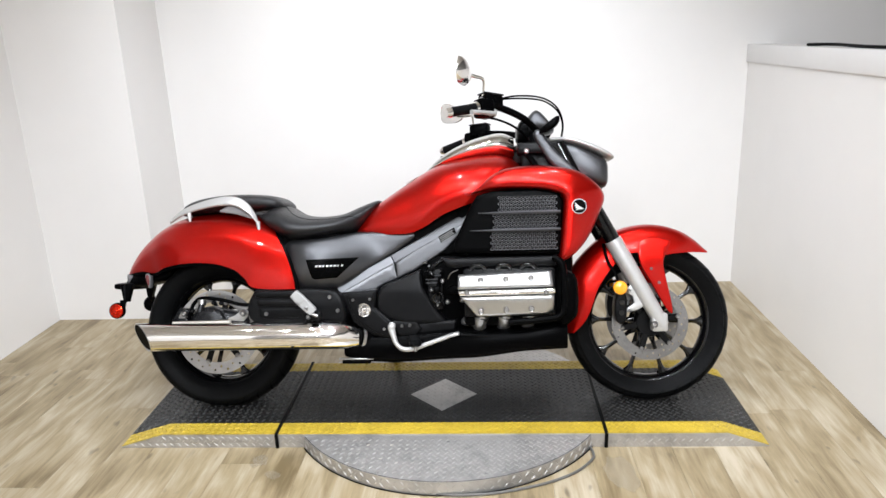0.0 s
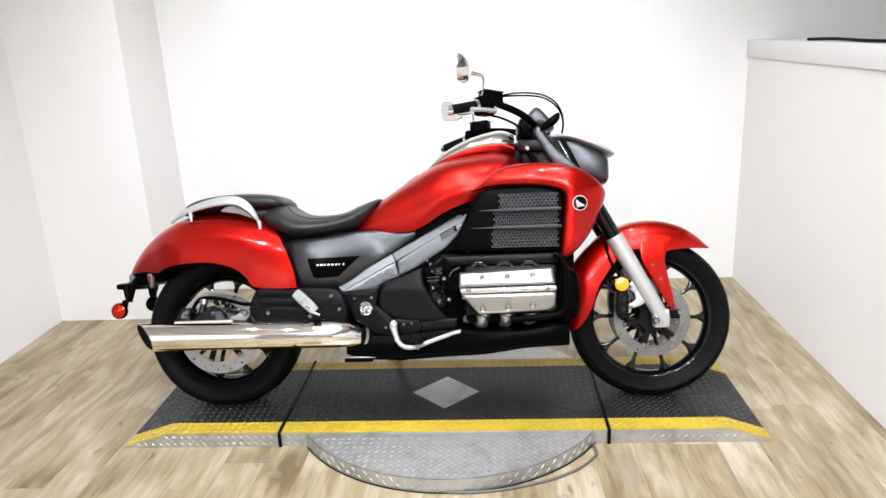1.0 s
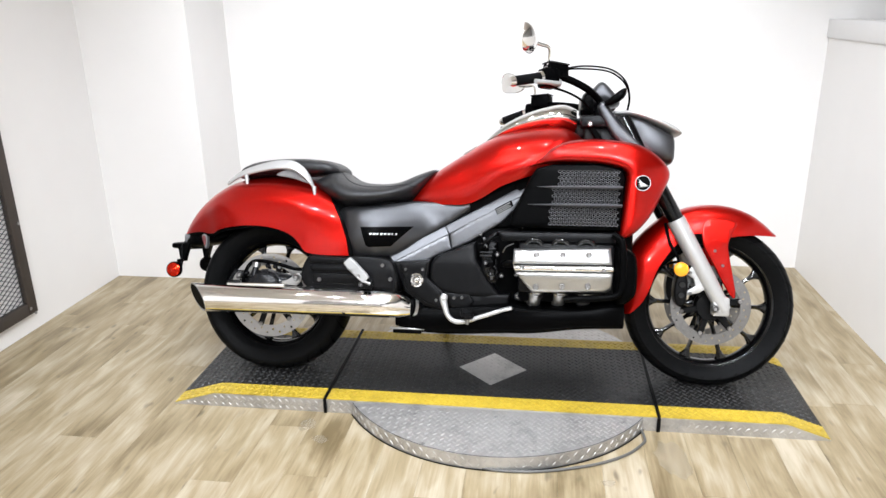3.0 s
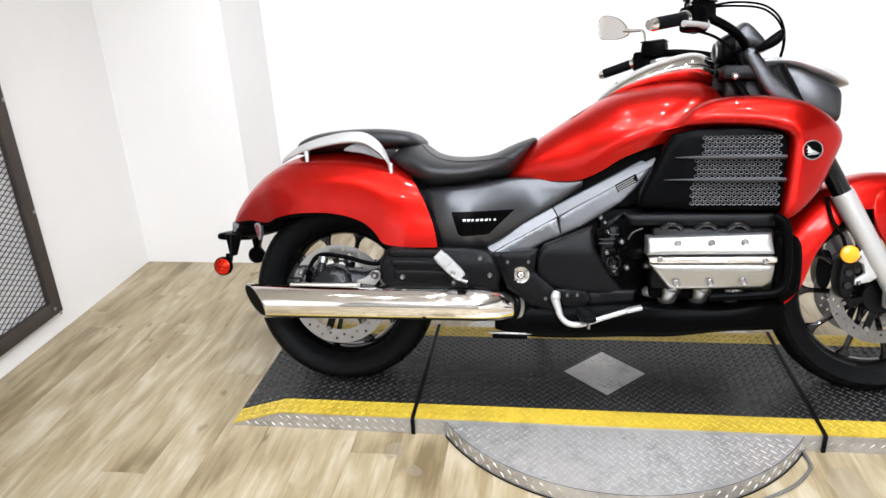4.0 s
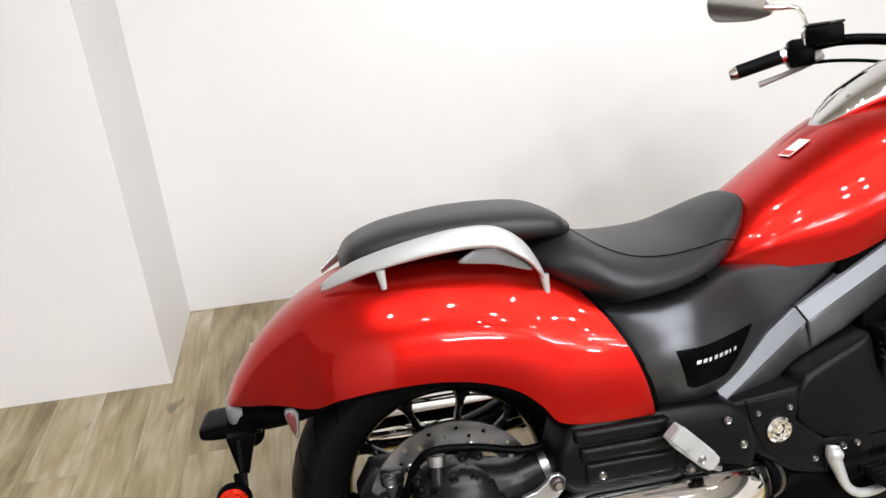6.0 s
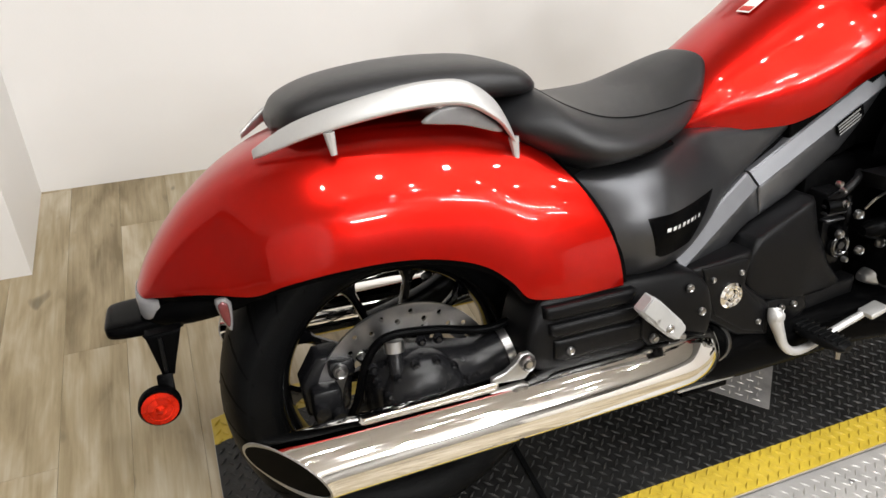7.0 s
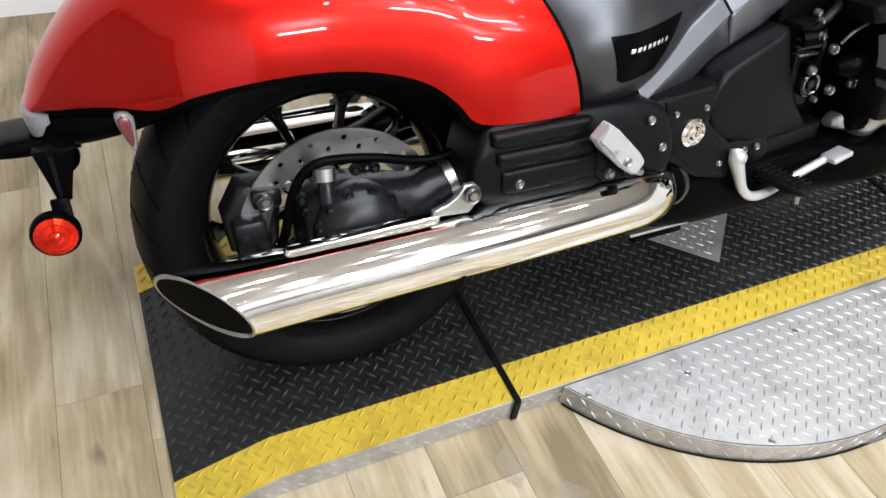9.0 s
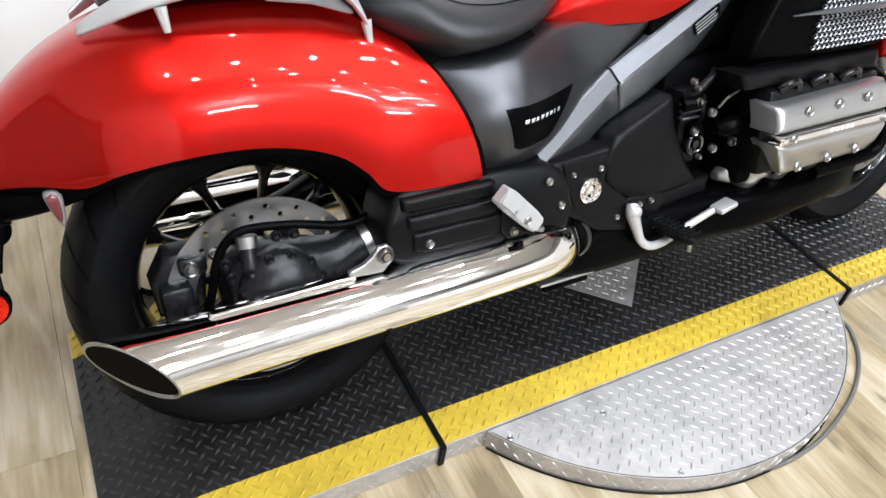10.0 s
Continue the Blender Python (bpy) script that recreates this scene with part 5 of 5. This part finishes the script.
part("gauge_ring", moved(lathe([(0.030, -0.003), (0.034, -0.005), (0.037, 0.0), (0.030, 0.0)], 28, True), Matrix.Translation((1.205, 0, 1.078)) @ Matrix.Rotation(radians(-90), 4, "Z")), STEEL, bike, "bright gauge ring")
part("ignition_block", join(box(1.185, 1.25, -0.055, 0.055, 0.955, 1.03, 0.012), box(1.215, 1.29, -0.10, -0.05, 0.93, 1.0, 0.012), box(1.215, 1.29, 0.05, 0.10, 0.93, 1.0, 0.012)), IRON, bike, "black ignition switch block")
for s in (-1, 1):
    part("harness", tube([(1.20, s * 0.07, 1.01), (1.235, s * 0.115, 0.99), (1.27, s * 0.13, 0.94), (1.30, s * 0.12, 0.90)], 0.012, 8, 16), BLACK, bike)
    part("clamp_bolt", stud(1.235, s * 0.145, 0.995, 0.011, 0.006, s), STEEL, bike)
for s in (-1, 1):
    part("fairing_stay", plate([(1.262, 1.06), (1.29, 1.075), (1.345, 1.00), (1.43, 0.915), (1.40, 0.905), (1.335, 0.935), (1.29, 1.0)], 0.15, 0.03, 0.012, s), GREY, bike, "matte grey fork shroud")
    part("turn_pod", loft([(1.285, 1.06, 1.075, 0.012, s * 0.16), (1.31, 1.062, 1.095, 0.02, s * 0.17), (1.345, 1.08, 1.12, 0.02, s * 0.175), (1.36, 1.10, 1.122, 0.008, s * 0.175)], 16, 16), BLACK, bike)
part("steering_head", join(box(1.20, 1.36, -0.14, 0.14, 0.985, 1.03, 0.012), box(1.26, 1.40, -0.10, 0.10, 0.86, 1.0, 0.02), tube([(1.285, -0.06, 1.0), (1.28, -0.06, 1.075)], 0.024, 14), tube([(1.285, 0.06, 1.0), (1.28, 0.06, 1.075)], 0.024, 14)), IRON, bike, "black triple clamp and risers")
STEER = Matrix.Translation((1.30, 0, 1.03)) @ Matrix.Rotation(radians(-26), 4, "Y") @ Matrix.Rotation(radians(5.5), 4, "Z") @ Matrix.Rotation(radians(26), 4, "Y") @ Matrix.Translation((-1.30, 0, -1.03))
bars = new("handlebar")
bars.parent = bike
bars.matrix_local = STEER
tagged(bars, "wide black pull-back handlebar with controls")
for s in (-1, 1):
    BX, BZ = -0.020, (-0.018 if s > 0 else -0.012)
    back = Matrix.Translation((BX, 0, BZ))
    part("bar", tube([(1.282, 0, 1.068), (1.278, s * 0.08, 1.070), (1.21, s * 0.17, 1.108), (1.13 + BX, s * 0.25, 1.146 + BZ), (1.065 + BX, s * 0.315, 1.134 + BZ), (0.96 + BX, s * 0.385, 1.105 + BZ)], 0.0135, 12, 36), BLACK, bars)
    part("grip", moved(tube([(1.035, s * 0.338, 1.127), (0.94, s * 0.396, 1.10)], [0.018, 0.0175], 16), back), RUBBER, bars, "black rubber grip")
    part("grip_end", moved(tube([(0.942, s * 0.395, 1.1005), (0.936, s * 0.3985, 1.099), (0.926, s * 0.405, 1.096)], [0.0185, 0.0185, 0.014], 16), back), CHROME, bars, "chrome bar end")
    part("grip_collar", moved(tube([(1.040, s * 0.335, 1.1285), (1.030, s * 0.341, 1.1255)], [0.0215, 0.0215], 16), back), CHROME, bars, "chrome grip collar")
    sw = part("switch_housing", moved(box(-0.028, 0.034, -0.028, 0.028, -0.036, 0.033, 0.010), back @ Matrix.Translation((1.064, s * 0.316, 1.13)) @ Matrix.Rotation(radians(-s * 32), 4, "Z")), BLACK, bars, "black switch housing")
    for dz, w, col in ((0.012, 0.009, GREY), (-0.014, 0.008, IRON)):
        part("switch_button", moved(box(-0.037, -0.024, -w, w, dz - 0.006, dz + 0.006, 0.003), back @ Matrix.Translation((1.064, s * 0.316, 1.13)) @ Matrix.Rotation(radians(-s * 32), 4, "Z")), col, sw)
    rm = back @ Matrix.Translation((1.098, s * 0.268, 1.14)) @ Matrix.Rotation(radians(-s * 34), 4, "Z")
    rv = part("fluid_reservoir", moved(box(-0.044, 0.040, -0.024, 0.024, 0, 0.046, 0.006), rm), BLACK, bars, "black fluid reservoir")
    part("reservoir_lid", moved(box(-0.046, 0.042, -0.026, 0.026, 0.046, 0.053, 0.003), rm), GLOSS, rv)
    part("sight_glass", moved(moved(lathe([(0.0, 0.003), (0.007, 0.003), (0.009, 0.005), (0.011, 0.003), (0.011, 0.0)], 18), Matrix.Rotation(radians(90), 4, "Z")), rm @ Matrix.Translation((-0.046, 0, 0.026))), STEEL, rv, "round sight glass")
    for u in (-0.036, 0.032):
        part("screw", moved(moved(stud(0, 0, 0, 0.005, 0.002, 1), Matrix.Rotation(radians(90), 4, "X")), rm @ Matrix.Translation((u, 0.016, 0.053))), STEEL, rv)
    part("lever_perch", moved(tube([(1.085, s * 0.288, 1.122), (1.108, s * 0.302, 1.114)], [0.016, 0.015], 12), back), SATIN, bars, "silver lever perch")
    part("lever", moved(tube([(1.104, s * 0.300, 1.116), (1.092, s * 0.330, 1.108 - (0.008 if s > 0 else 0)), (1.062, s * 0.370, 1.104 - (0.022 if s > 0 else 0)), (1.015, s * 0.408, 1.098 - (0.034 if s > 0 else 0))], [0.012, 0.009, 0.007, 0.0085], 10, 20), back), SATIN, bars, "silver hand lever")
    part("mirror_stem", tube([(1.065 + BX, s * 0.285, 1.155 + BZ), (1.058 + BX * 0.5, s * 0.298, 1.195 + BZ * 0.5), (1.045, s * 0.322, 1.222), (1.012, s * 0.345, 1.228), (0.985, s * 0.362, 1.234)], [0.006, 0.0055, 0.006, 0.007, 0.009], 10, 24), CHROME, bars, "chrome mirror stem")
    part("stem_nut", moved(tube([(1.066, s * 0.284, 1.146), (1.064, s * 0.286, 1.162)], [0.011, 0.010], 6), back), CHROME, bars)
    oval = spline([(-0.088, -0.006), (-0.040, 0.034), (0.030, 0.048), (0.076, 0.036), (0.084, -0.006), (0.060, -0.042), (-0.008, -0.040), (-0.060, -0.028)], 40, True)
    mm = Matrix.Translation((0.957 + (0 if s > 0 else 0.006), s * 0.424, 1.252 if s > 0 else 1.218)) @ Matrix.Rotation(radians(18 if s > 0 else -2), 4, "X") @ Matrix.Rotation(radians(34 if s > 0 else -14), 4, "Z") @ Matrix.Rotation(radians(6), 4, "Y")
    rings = [[(dx, s * u * k, v * k) for u, v in oval] for dx, k in ((0.0, 0.94), (-0.003, 0.97), (-0.001, 1.0), (0.008, 0.97), (0.020, 0.80), (0.029, 0.50), (0.033, 0.15))]
    mi = part("mirror", moved(skin(rings), mm), CHROME, bars, "chrome oval mirror")
    part("mirror_glass", moved(skin([[(dx, s * u * 0.93, v * 0.93) for u, v in oval] for dx in (-0.0025, -0.0012)]), mm), CHROME, mi, "mirror glass", 20)
    for k in range(2 if s < 0 else 0):
        d = 0.008 * k
        part("cable", tube([(1.10, s * (0.25 - d), 1.165), (1.18, s * (0.23 - d), 1.182 - d), (1.28, s * (0.19 - d), 1.182 - d), (1.345, s * (0.15 - d), 1.15 - d), (1.37, s * (0.12 - d), 1.09), (1.36, s * (0.10 - d), 1.02)], 0.0034, 8, 30), BLACK, bars, "black control cable")
    part("switch_wire", tube([(1.05 + BX, s * 0.325, 1.10 + BZ), (1.11, s * 0.27, 1.082), (1.19, s * 0.19, 1.06), (1.26, s * 0.10, 1.01)], 0.0045, 8, 24), BLACK, bars, "thin black switch wire")

# tail
part("tail_lamp", loft([(-0.423, 0.508, 0.542, 0.026), (-0.420, 0.501, 0.544, 0.046), (-0.408, 0.499, 0.543, 0.060), (-0.388, 0.503, 0.541, 0.066)], 28, 12, 4, 5), CLEAR, bike, "pale clear tail lamp")
part("tail_bracket", loft([(-0.42, 0.49, 0.52, 0.05), (-0.36, 0.485, 0.548, 0.085), (-0.28, 0.50, 0.553, 0.105), (-0.20, 0.53, 0.568, 0.12)], 20, 16, 3.5, 3), BLACK, bike, "black tail underside")
part("plate_lamp", loft([(-0.478, 0.487, 0.497, 0.035), (-0.468, 0.479, 0.503, 0.056), (-0.42, 0.476, 0.506, 0.060), (-0.36, 0.478, 0.508, 0.060)], 24, 14, 5, 4), BLACK, bike, "black number plate lamp arm")
for s in (-1, 1):
    pb = part("plate_bracket", plate([(-0.416, 0.505), (-0.362, 0.508), (-0.380, 0.448), (-0.384, 0.432), (-0.402, 0.430), (-0.405, 0.448)], 0.118, 0.022, 0.004, s, smooth_outline=False), BLACK, bike, "black tapered reflector bracket")
    part("bracket_neck", moved(box(-0.012, 0.012, -0.007, 0.007, -0.020, 0.016, 0.003), Matrix.Translation((-0.399, s * 0.128, 0.425)) @ Matrix.Rotation(radians(s * 24), 4, "X")), BLACK, pb)
    part("bracket_rib", box(-0.398, -0.392, min(s * 0.116, s * 0.122), max(s * 0.116, s * 0.122), 0.44, 0.50, 0.001, 1), IRON, pb)
    sg = part("rear_reflector", moved(lathe([(0.0, 0.012), (0.029, 0.012), (0.032, 0.008), (0.032, -0.004), (0.025, -0.012), (0.0, -0.014)], 32), Matrix.Translation((-0.413, s * 0.143, 0.40)) @ Matrix.Diagonal((1, s, 1, 1))), BLACK, bike, "round side reflector in a black cup")
    part("red_lens", moved(lathe([(0.0, 0.0195), (0.007, 0.0165), (0.010, 0.0170), (0.018, 0.0148), (0.020, 0.0153), (0.0275, 0.0130), (0.028, 0.011)], 18), Matrix.Translation((-0.413, s * 0.143, 0.40)) @ Matrix.Diagonal((1, s, 1, 1))), LENS, sg, "red faceted reflector lens", 4)
    ts = part("rear_turn_signal", plate([(-0.306, 0.542), (-0.284, 0.544), (-0.283, 0.512), (-0.289, 0.486), (-0.300, 0.510)], 0.126, 0.02, 0.006, s), CLEAR, bike, "pale rear turn signal")
    part("red_lens", plate([(-0.303, 0.538), (-0.289, 0.539), (-0.287, 0.513), (-0.291, 0.496), (-0.299, 0.512)], 0.128, 0.002, 0.003, s), DULLRED, ts, "red signal lens")
# drive and rear brake on the right
part("final_drive", loft([(-0.095, 0.31, 0.37, 0.02, -0.135), (-0.075, 0.275, 0.40, 0.05, -0.15), (-0.02, 0.262, 0.415, 0.066, -0.16), (0.04, 0.268, 0.405, 0.062, -0.162), (0.09, 0.29, 0.395, 0.048, -0.165), (0.13, 0.318, 0.395, 0.04, -0.168)], 32, 30, 2.4, 2.2), CASTING, bike, "black final drive housing", 60)
part("drive_face", moved(lathe([(0.0, -0.026), (0.025, -0.025), (0.046, -0.020), (0.062, -0.010), (0.070, 0.004), (0.072, 0.03), (0.0, 0.03)], 36), Matrix.Translation((-0.005, -0.218, 0.345)) @ Matrix.Rotation(radians(-8), 4, "X")), CASTING, bike)
part("drive_tube", tube([(0.10, -0.168, 0.355), (0.17, -0.172, 0.375), (0.30, -0.172, 0.40)], [0.040, 0.036, 0.034], 24), CASTING, bike, "gloss black drive shaft tube")
part("drive_clamp", tube([(0.152, -0.171, 0.370), (0.166, -0.172, 0.374)], [0.041, 0.041], 24), STEEL, bike, "bright hose clamp")
for t in np.linspace(0.2, 2.9, 6):
    part("drive_bolt", stud(-0.005 + 0.066 * math.cos(t), -0.212, 0.345 + 0.062 * math.sin(t), 0.008, 0.012), CASTING, bike)
cal = part("rear_caliper", plate([(-0.165, 0.408), (-0.125, 0.408), (-0.105, 0.37), (-0.115, 0.30), (-0.145, 0.285), (-0.19, 0.30), (-0.195, 0.36)], 0.132, 0.04, 0.012, -1, smooth_outline=False), CASTING, bike, "black rear brake caliper")
part("caliper_bridge", box(-0.185, -0.135, -0.165, -0.125, 0.30, 0.365, 0.010), CASTING, cal)
part("caliper_lug", box(-0.150, -0.105, -0.150, -0.125, 0.372, 0.405, 0.008), CASTING, cal)
for x, z in ((-0.172, 0.335), (-0.145, 0.318), (-0.160, 0.292), (-0.130, 0.300)):
    part("piston_cap", tube([(x, -0.150, z), (x, -0.178, z - 0.004)], [0.014, 0.012], 12), CASTING, cal)
part("caliper_bolt", stud(-0.132, -0.15, 0.388, 0.013, 0.009), STEEL, cal)
part("rear_hose", tube([(-0.130, -0.165, 0.295), (-0.112, -0.172, 0.34), (-0.098, -0.178, 0.395), (-0.078, -0.180, 0.432), (-0.045, -0.180, 0.448), (0.03, -0.180, 0.440), (0.10, -0.180, 0.422), (0.145, -0.180, 0.420), (0.185, -0.175, 0.43)], 0.0075, 10, 50), BLACK, bike, "black rear brake hose")
part("speed_sensor", tube([(-0.046, -0.185, 0.440), (-0.047, -0.19, 0.422)], [0.017, 0.016], 14), STEEL, bike, "bright sensor collar")
part("sensor_plug", tube([(-0.047, -0.19, 0.422), (-0.050, -0.205, 0.395), (-0.052, -0.212, 0.375)], [0.012, 0.013, 0.006], 12), CASTING, bike)
for x, z in ((0.0, 0.43), (0.03, 0.428), (-0.085, 0.40), (-0.078, 0.372)):
    part("drive_screw", stud(x, -0.185, z, 0.009, 0.010), CASTING, bike)
part("hose_fitting", tube([(0.185, -0.175, 0.43), (0.215, -0.17, 0.44)], [0.011, 0.009], 10), BLACK, bike)
for s in (-1, 1):
    part("swing_arm", loft([(-0.02, 0.29, 0.34, 0.02, s * 0.13), (0.10, 0.30, 0.37, 0.025, s * 0.135), (0.25, 0.33, 0.43, 0.03, s * 0.14), (0.5, 0.34, 0.46, 0.04, s * 0.14)], 16, 12, 3, 3), IRON, bike, "black swing arm")
part("axle", tube([(0, -0.13, 0.315), (0, 0.15, 0.315)], 0.02, 16), STEEL, bike)
part("side_stand", tube([(0.72, 0.17, 0.27), (0.66, 0.30, 0.14), (0.64, 0.395, 0.115)], [0.016, 0.013, 0.012], 12, 12), BLACK, bike, "black side stand")
part("side_stand_foot", box(0.60, 0.68, 0.36, 0.43, 0.098, 0.112, 0.004), BLACK, bike)
ws = part("warning_sticker", plate([(0.888, 0.672), (0.950, 0.706), (0.958, 0.684), (0.898, 0.648)], 0.1615, 0.0003, 0.0004, -1, smooth_outline=False), DARK, bike, "small black sticker with pale print")
for k in range(4):
    ox, oz = 0.0024 * k, -0.0058 * k
    part("print_bar", plate([(0.892 + ox, 0.6685 + oz), (0.944 - 0.004 * (k % 2) + ox, 0.6975 - 0.0022 * (k % 2) + oz), (0.9452 - 0.004 * (k % 2) + ox, 0.6945 - 0.0022 * (k % 2) + oz), (0.8932 + ox, 0.6655 + oz)], 0.1622, 0.0003, 0.0003, -1, smooth_outline=False), PRINT, ws)
part("lower_guard", box(0.50, 0.635, -0.225, -0.207, 0.206, 0.212, 0.002), ALU, bike, "bare metal guard strip")
part("guard_foot", box(0.512, 0.622, -0.222, -0.203, 0.190, 0.2055, 0.004), BLACK, bike)

# ---- mesh panel on the west wall ----
PY0, PY1, PZ0, PZ1, FWD = -0.85, 0.597, 0.102, 1.36, 0.060
panel = thing("mesh_panel", "black expanded-metal panel in a dark weathered wooden frame", "wall panel")
x0, x1 = XL + 0.003, XL + 0.038
part("backing", box(x0, x0 + 0.006, PY0 + 0.02, PY1 - 0.02, PZ0 + 0.02, PZ1 - 0.02), DIRTY, panel, "white backing board")
part("frame_post", box(x0 + 0.007, x1, PY1 - FWD, PY1, PZ0, PZ1, 0.004), FRAMEWOOD, panel)
part("frame_post", box(x0 + 0.007, x1, PY0, PY0 + FWD, PZ0, PZ1, 0.004), FRAMEWOOD, panel)
part("frame_rail", box(x0 + 0.007, x1, PY0 + FWD + 0.001, PY1 - FWD - 0.001, PZ0, PZ0 + FWD, 0.004), FRAMEWOOD, panel)
part("frame_rail", box(x0 + 0.007, x1, PY0 + FWD + 0.001, PY1 - FWD - 0.001, PZ1 - FWD, PZ1, 0.004), FRAMEWOOD, panel)
bm = bmesh.new()
iy0, iy1, iz0, iz1 = PY0 + FWD - 0.01, PY1 - FWD + 0.01, PZ0 + FWD - 0.01, PZ1 - FWD + 0.01
pitch_y, slope = 0.046, 0.52


def strand(ya, za, yb, zb, w=0.0013):
    d = Vector((0, yb - ya, zb - za)).normalized()
    up = Vector((0, -d.z, d.y)) * w
    vs = [bm.verts.new(Vector((x, y, z)) + up * k) for x in (x0 + 0.020, x0 + 0.023) for y, z, k in ((ya, za, 1), (yb, zb, 1), (yb, zb, -1), (ya, za, -1))]
    for f in ((0, 1, 2, 3), (7, 6, 5, 4), (0, 4, 5, 1), (2, 6, 7, 3)):
        bm.faces.new([vs[i] for i in f])


rise = pitch_y * slope
for sgn in (1, -1):
    span = (iy1 - iy0) * slope
    c = iz0 - span
    while c < iz1 + span:
        # line z = c + sgn * slope * (y - iy0), clipped to the opening
        ya, yb = iy0, iy1
        lo, hi = ((iz0 - c) / slope, (iz1 - c) / slope) if sgn > 0 else ((c - iz1) / slope, (c - iz0) / slope)
        ya, yb = max(iy0, iy0 + lo), min(iy1, iy0 + hi)
        if yb - ya > 0.005:
            strand(ya, c + sgn * slope * (ya - iy0), yb, c + sgn * slope * (yb - iy0))
        c += rise
tagged(part("mesh_sheet", bm, MESHWIRE, panel, "black diamond-pattern expanded metal", 20), kind="stuff")
for y, z in ((PY1 - 0.02, 0.10), (PY1 - 0.012, 0.55), (PY1 - 0.012, 1.0), (0.55, PZ0 + 0.03), (0.05, PZ0 + 0.03)):
    part("screw", moved(stud(0, 0, 0, 0.008, 0.003, 1), Matrix.Translation((x1, y, z)) @ Matrix.Rotation(radians(-90), 4, "Z")), STEEL, panel)

# ---- cable on the floor beside the turntable ----
loop = [(1.185, 0.0, 0.008), (1.192, -0.05, 0.006)]
for a, off in ((-0.68, 0.045), (-0.82, 0.050), (-0.98, 0.040), (-1.14, 0.026), (-1.30, 0.017), (-1.42, 0.010), (-1.52, 0.004), (-1.60, -0.004)):
    loop.append((DISC[0] + (DISC[2] + off) * math.cos(a), DISC[1] + (DISC[2] + off) * math.sin(a), 0.005))
cable = part("floor_cable", tube(loop, 0.005, 10, 60), shade("grey_cable", (0.10, 0.097, 0.09), 0.5))
tagged(cable, "grey rubber cable lying along the turntable rim", "cable")
lead = part("ledge_cable", tube([(XR + 0.03, 1.15, 1.392), (XR + 0.04, 0.9, 1.396), (XR + 0.035, 0.6, 1.392), (XR + 0.05, 0.2, 1.393)], 0.007, 8, 30), BLACK)
tagged(lead, "black cable lying on the white partition ledge", "cable")

# ---- worn patches of clear film on the floor ----
FILM = shade("scuffed_clear_film", (0.47, 0.425, 0.345), 0.2, 0, 0, 0.12, 60)
FILM.node_tree.nodes["Principled BSDF"].inputs["Alpha"].default_value = 0.10


def film_patch(x, y, wide, deep, turn, seed):
    """A torn flake of film: an uneven outline a hair thick."""
    r = random.Random(seed)
    n = 22
    bm = bmesh.new()
    ring = []
    for k in range(n):
        a = 2 * math.pi * k / n
        g = 0.78 + 0.30 * r.random()
        u, v = math.cos(a) * wide * g, math.sin(a) * deep * g
        ring.append((x + u * math.cos(turn) - v * math.sin(turn), y + u * math.sin(turn) + v * math.cos(turn)))
    lo = [bm.verts.new((u, v, 0.0004)) for u, v in ring]
    hi = [bm.verts.new((u, v, 0.0010)) for u, v in ring]
    bm.faces.new(hi), bm.faces.new(lo[::-1])
    for i in range(n):
        j = (i + 1) % n
        bm.faces.new((lo[i], lo[j], hi[j], hi[i]))
    ob = part("floor_film", bm, FILM, smooth=20)
    return tagged(ob, "torn scuffed patch of clear film stuck to the floor", "floor film", "film patches")


for x, y, wide, deep, turn, seed in ((1.275, -0.165, 0.058, 0.115, 0.12, 3), (-0.042, -0.092, 0.030, 0.040, 0.3, 5), (0.030, -0.182, 0.034, 0.024, -0.4, 8), (1.045, -0.325, 0.026, 0.016, 0.2, 11)):
    film_patch(x, y, wide, deep, turn, seed)
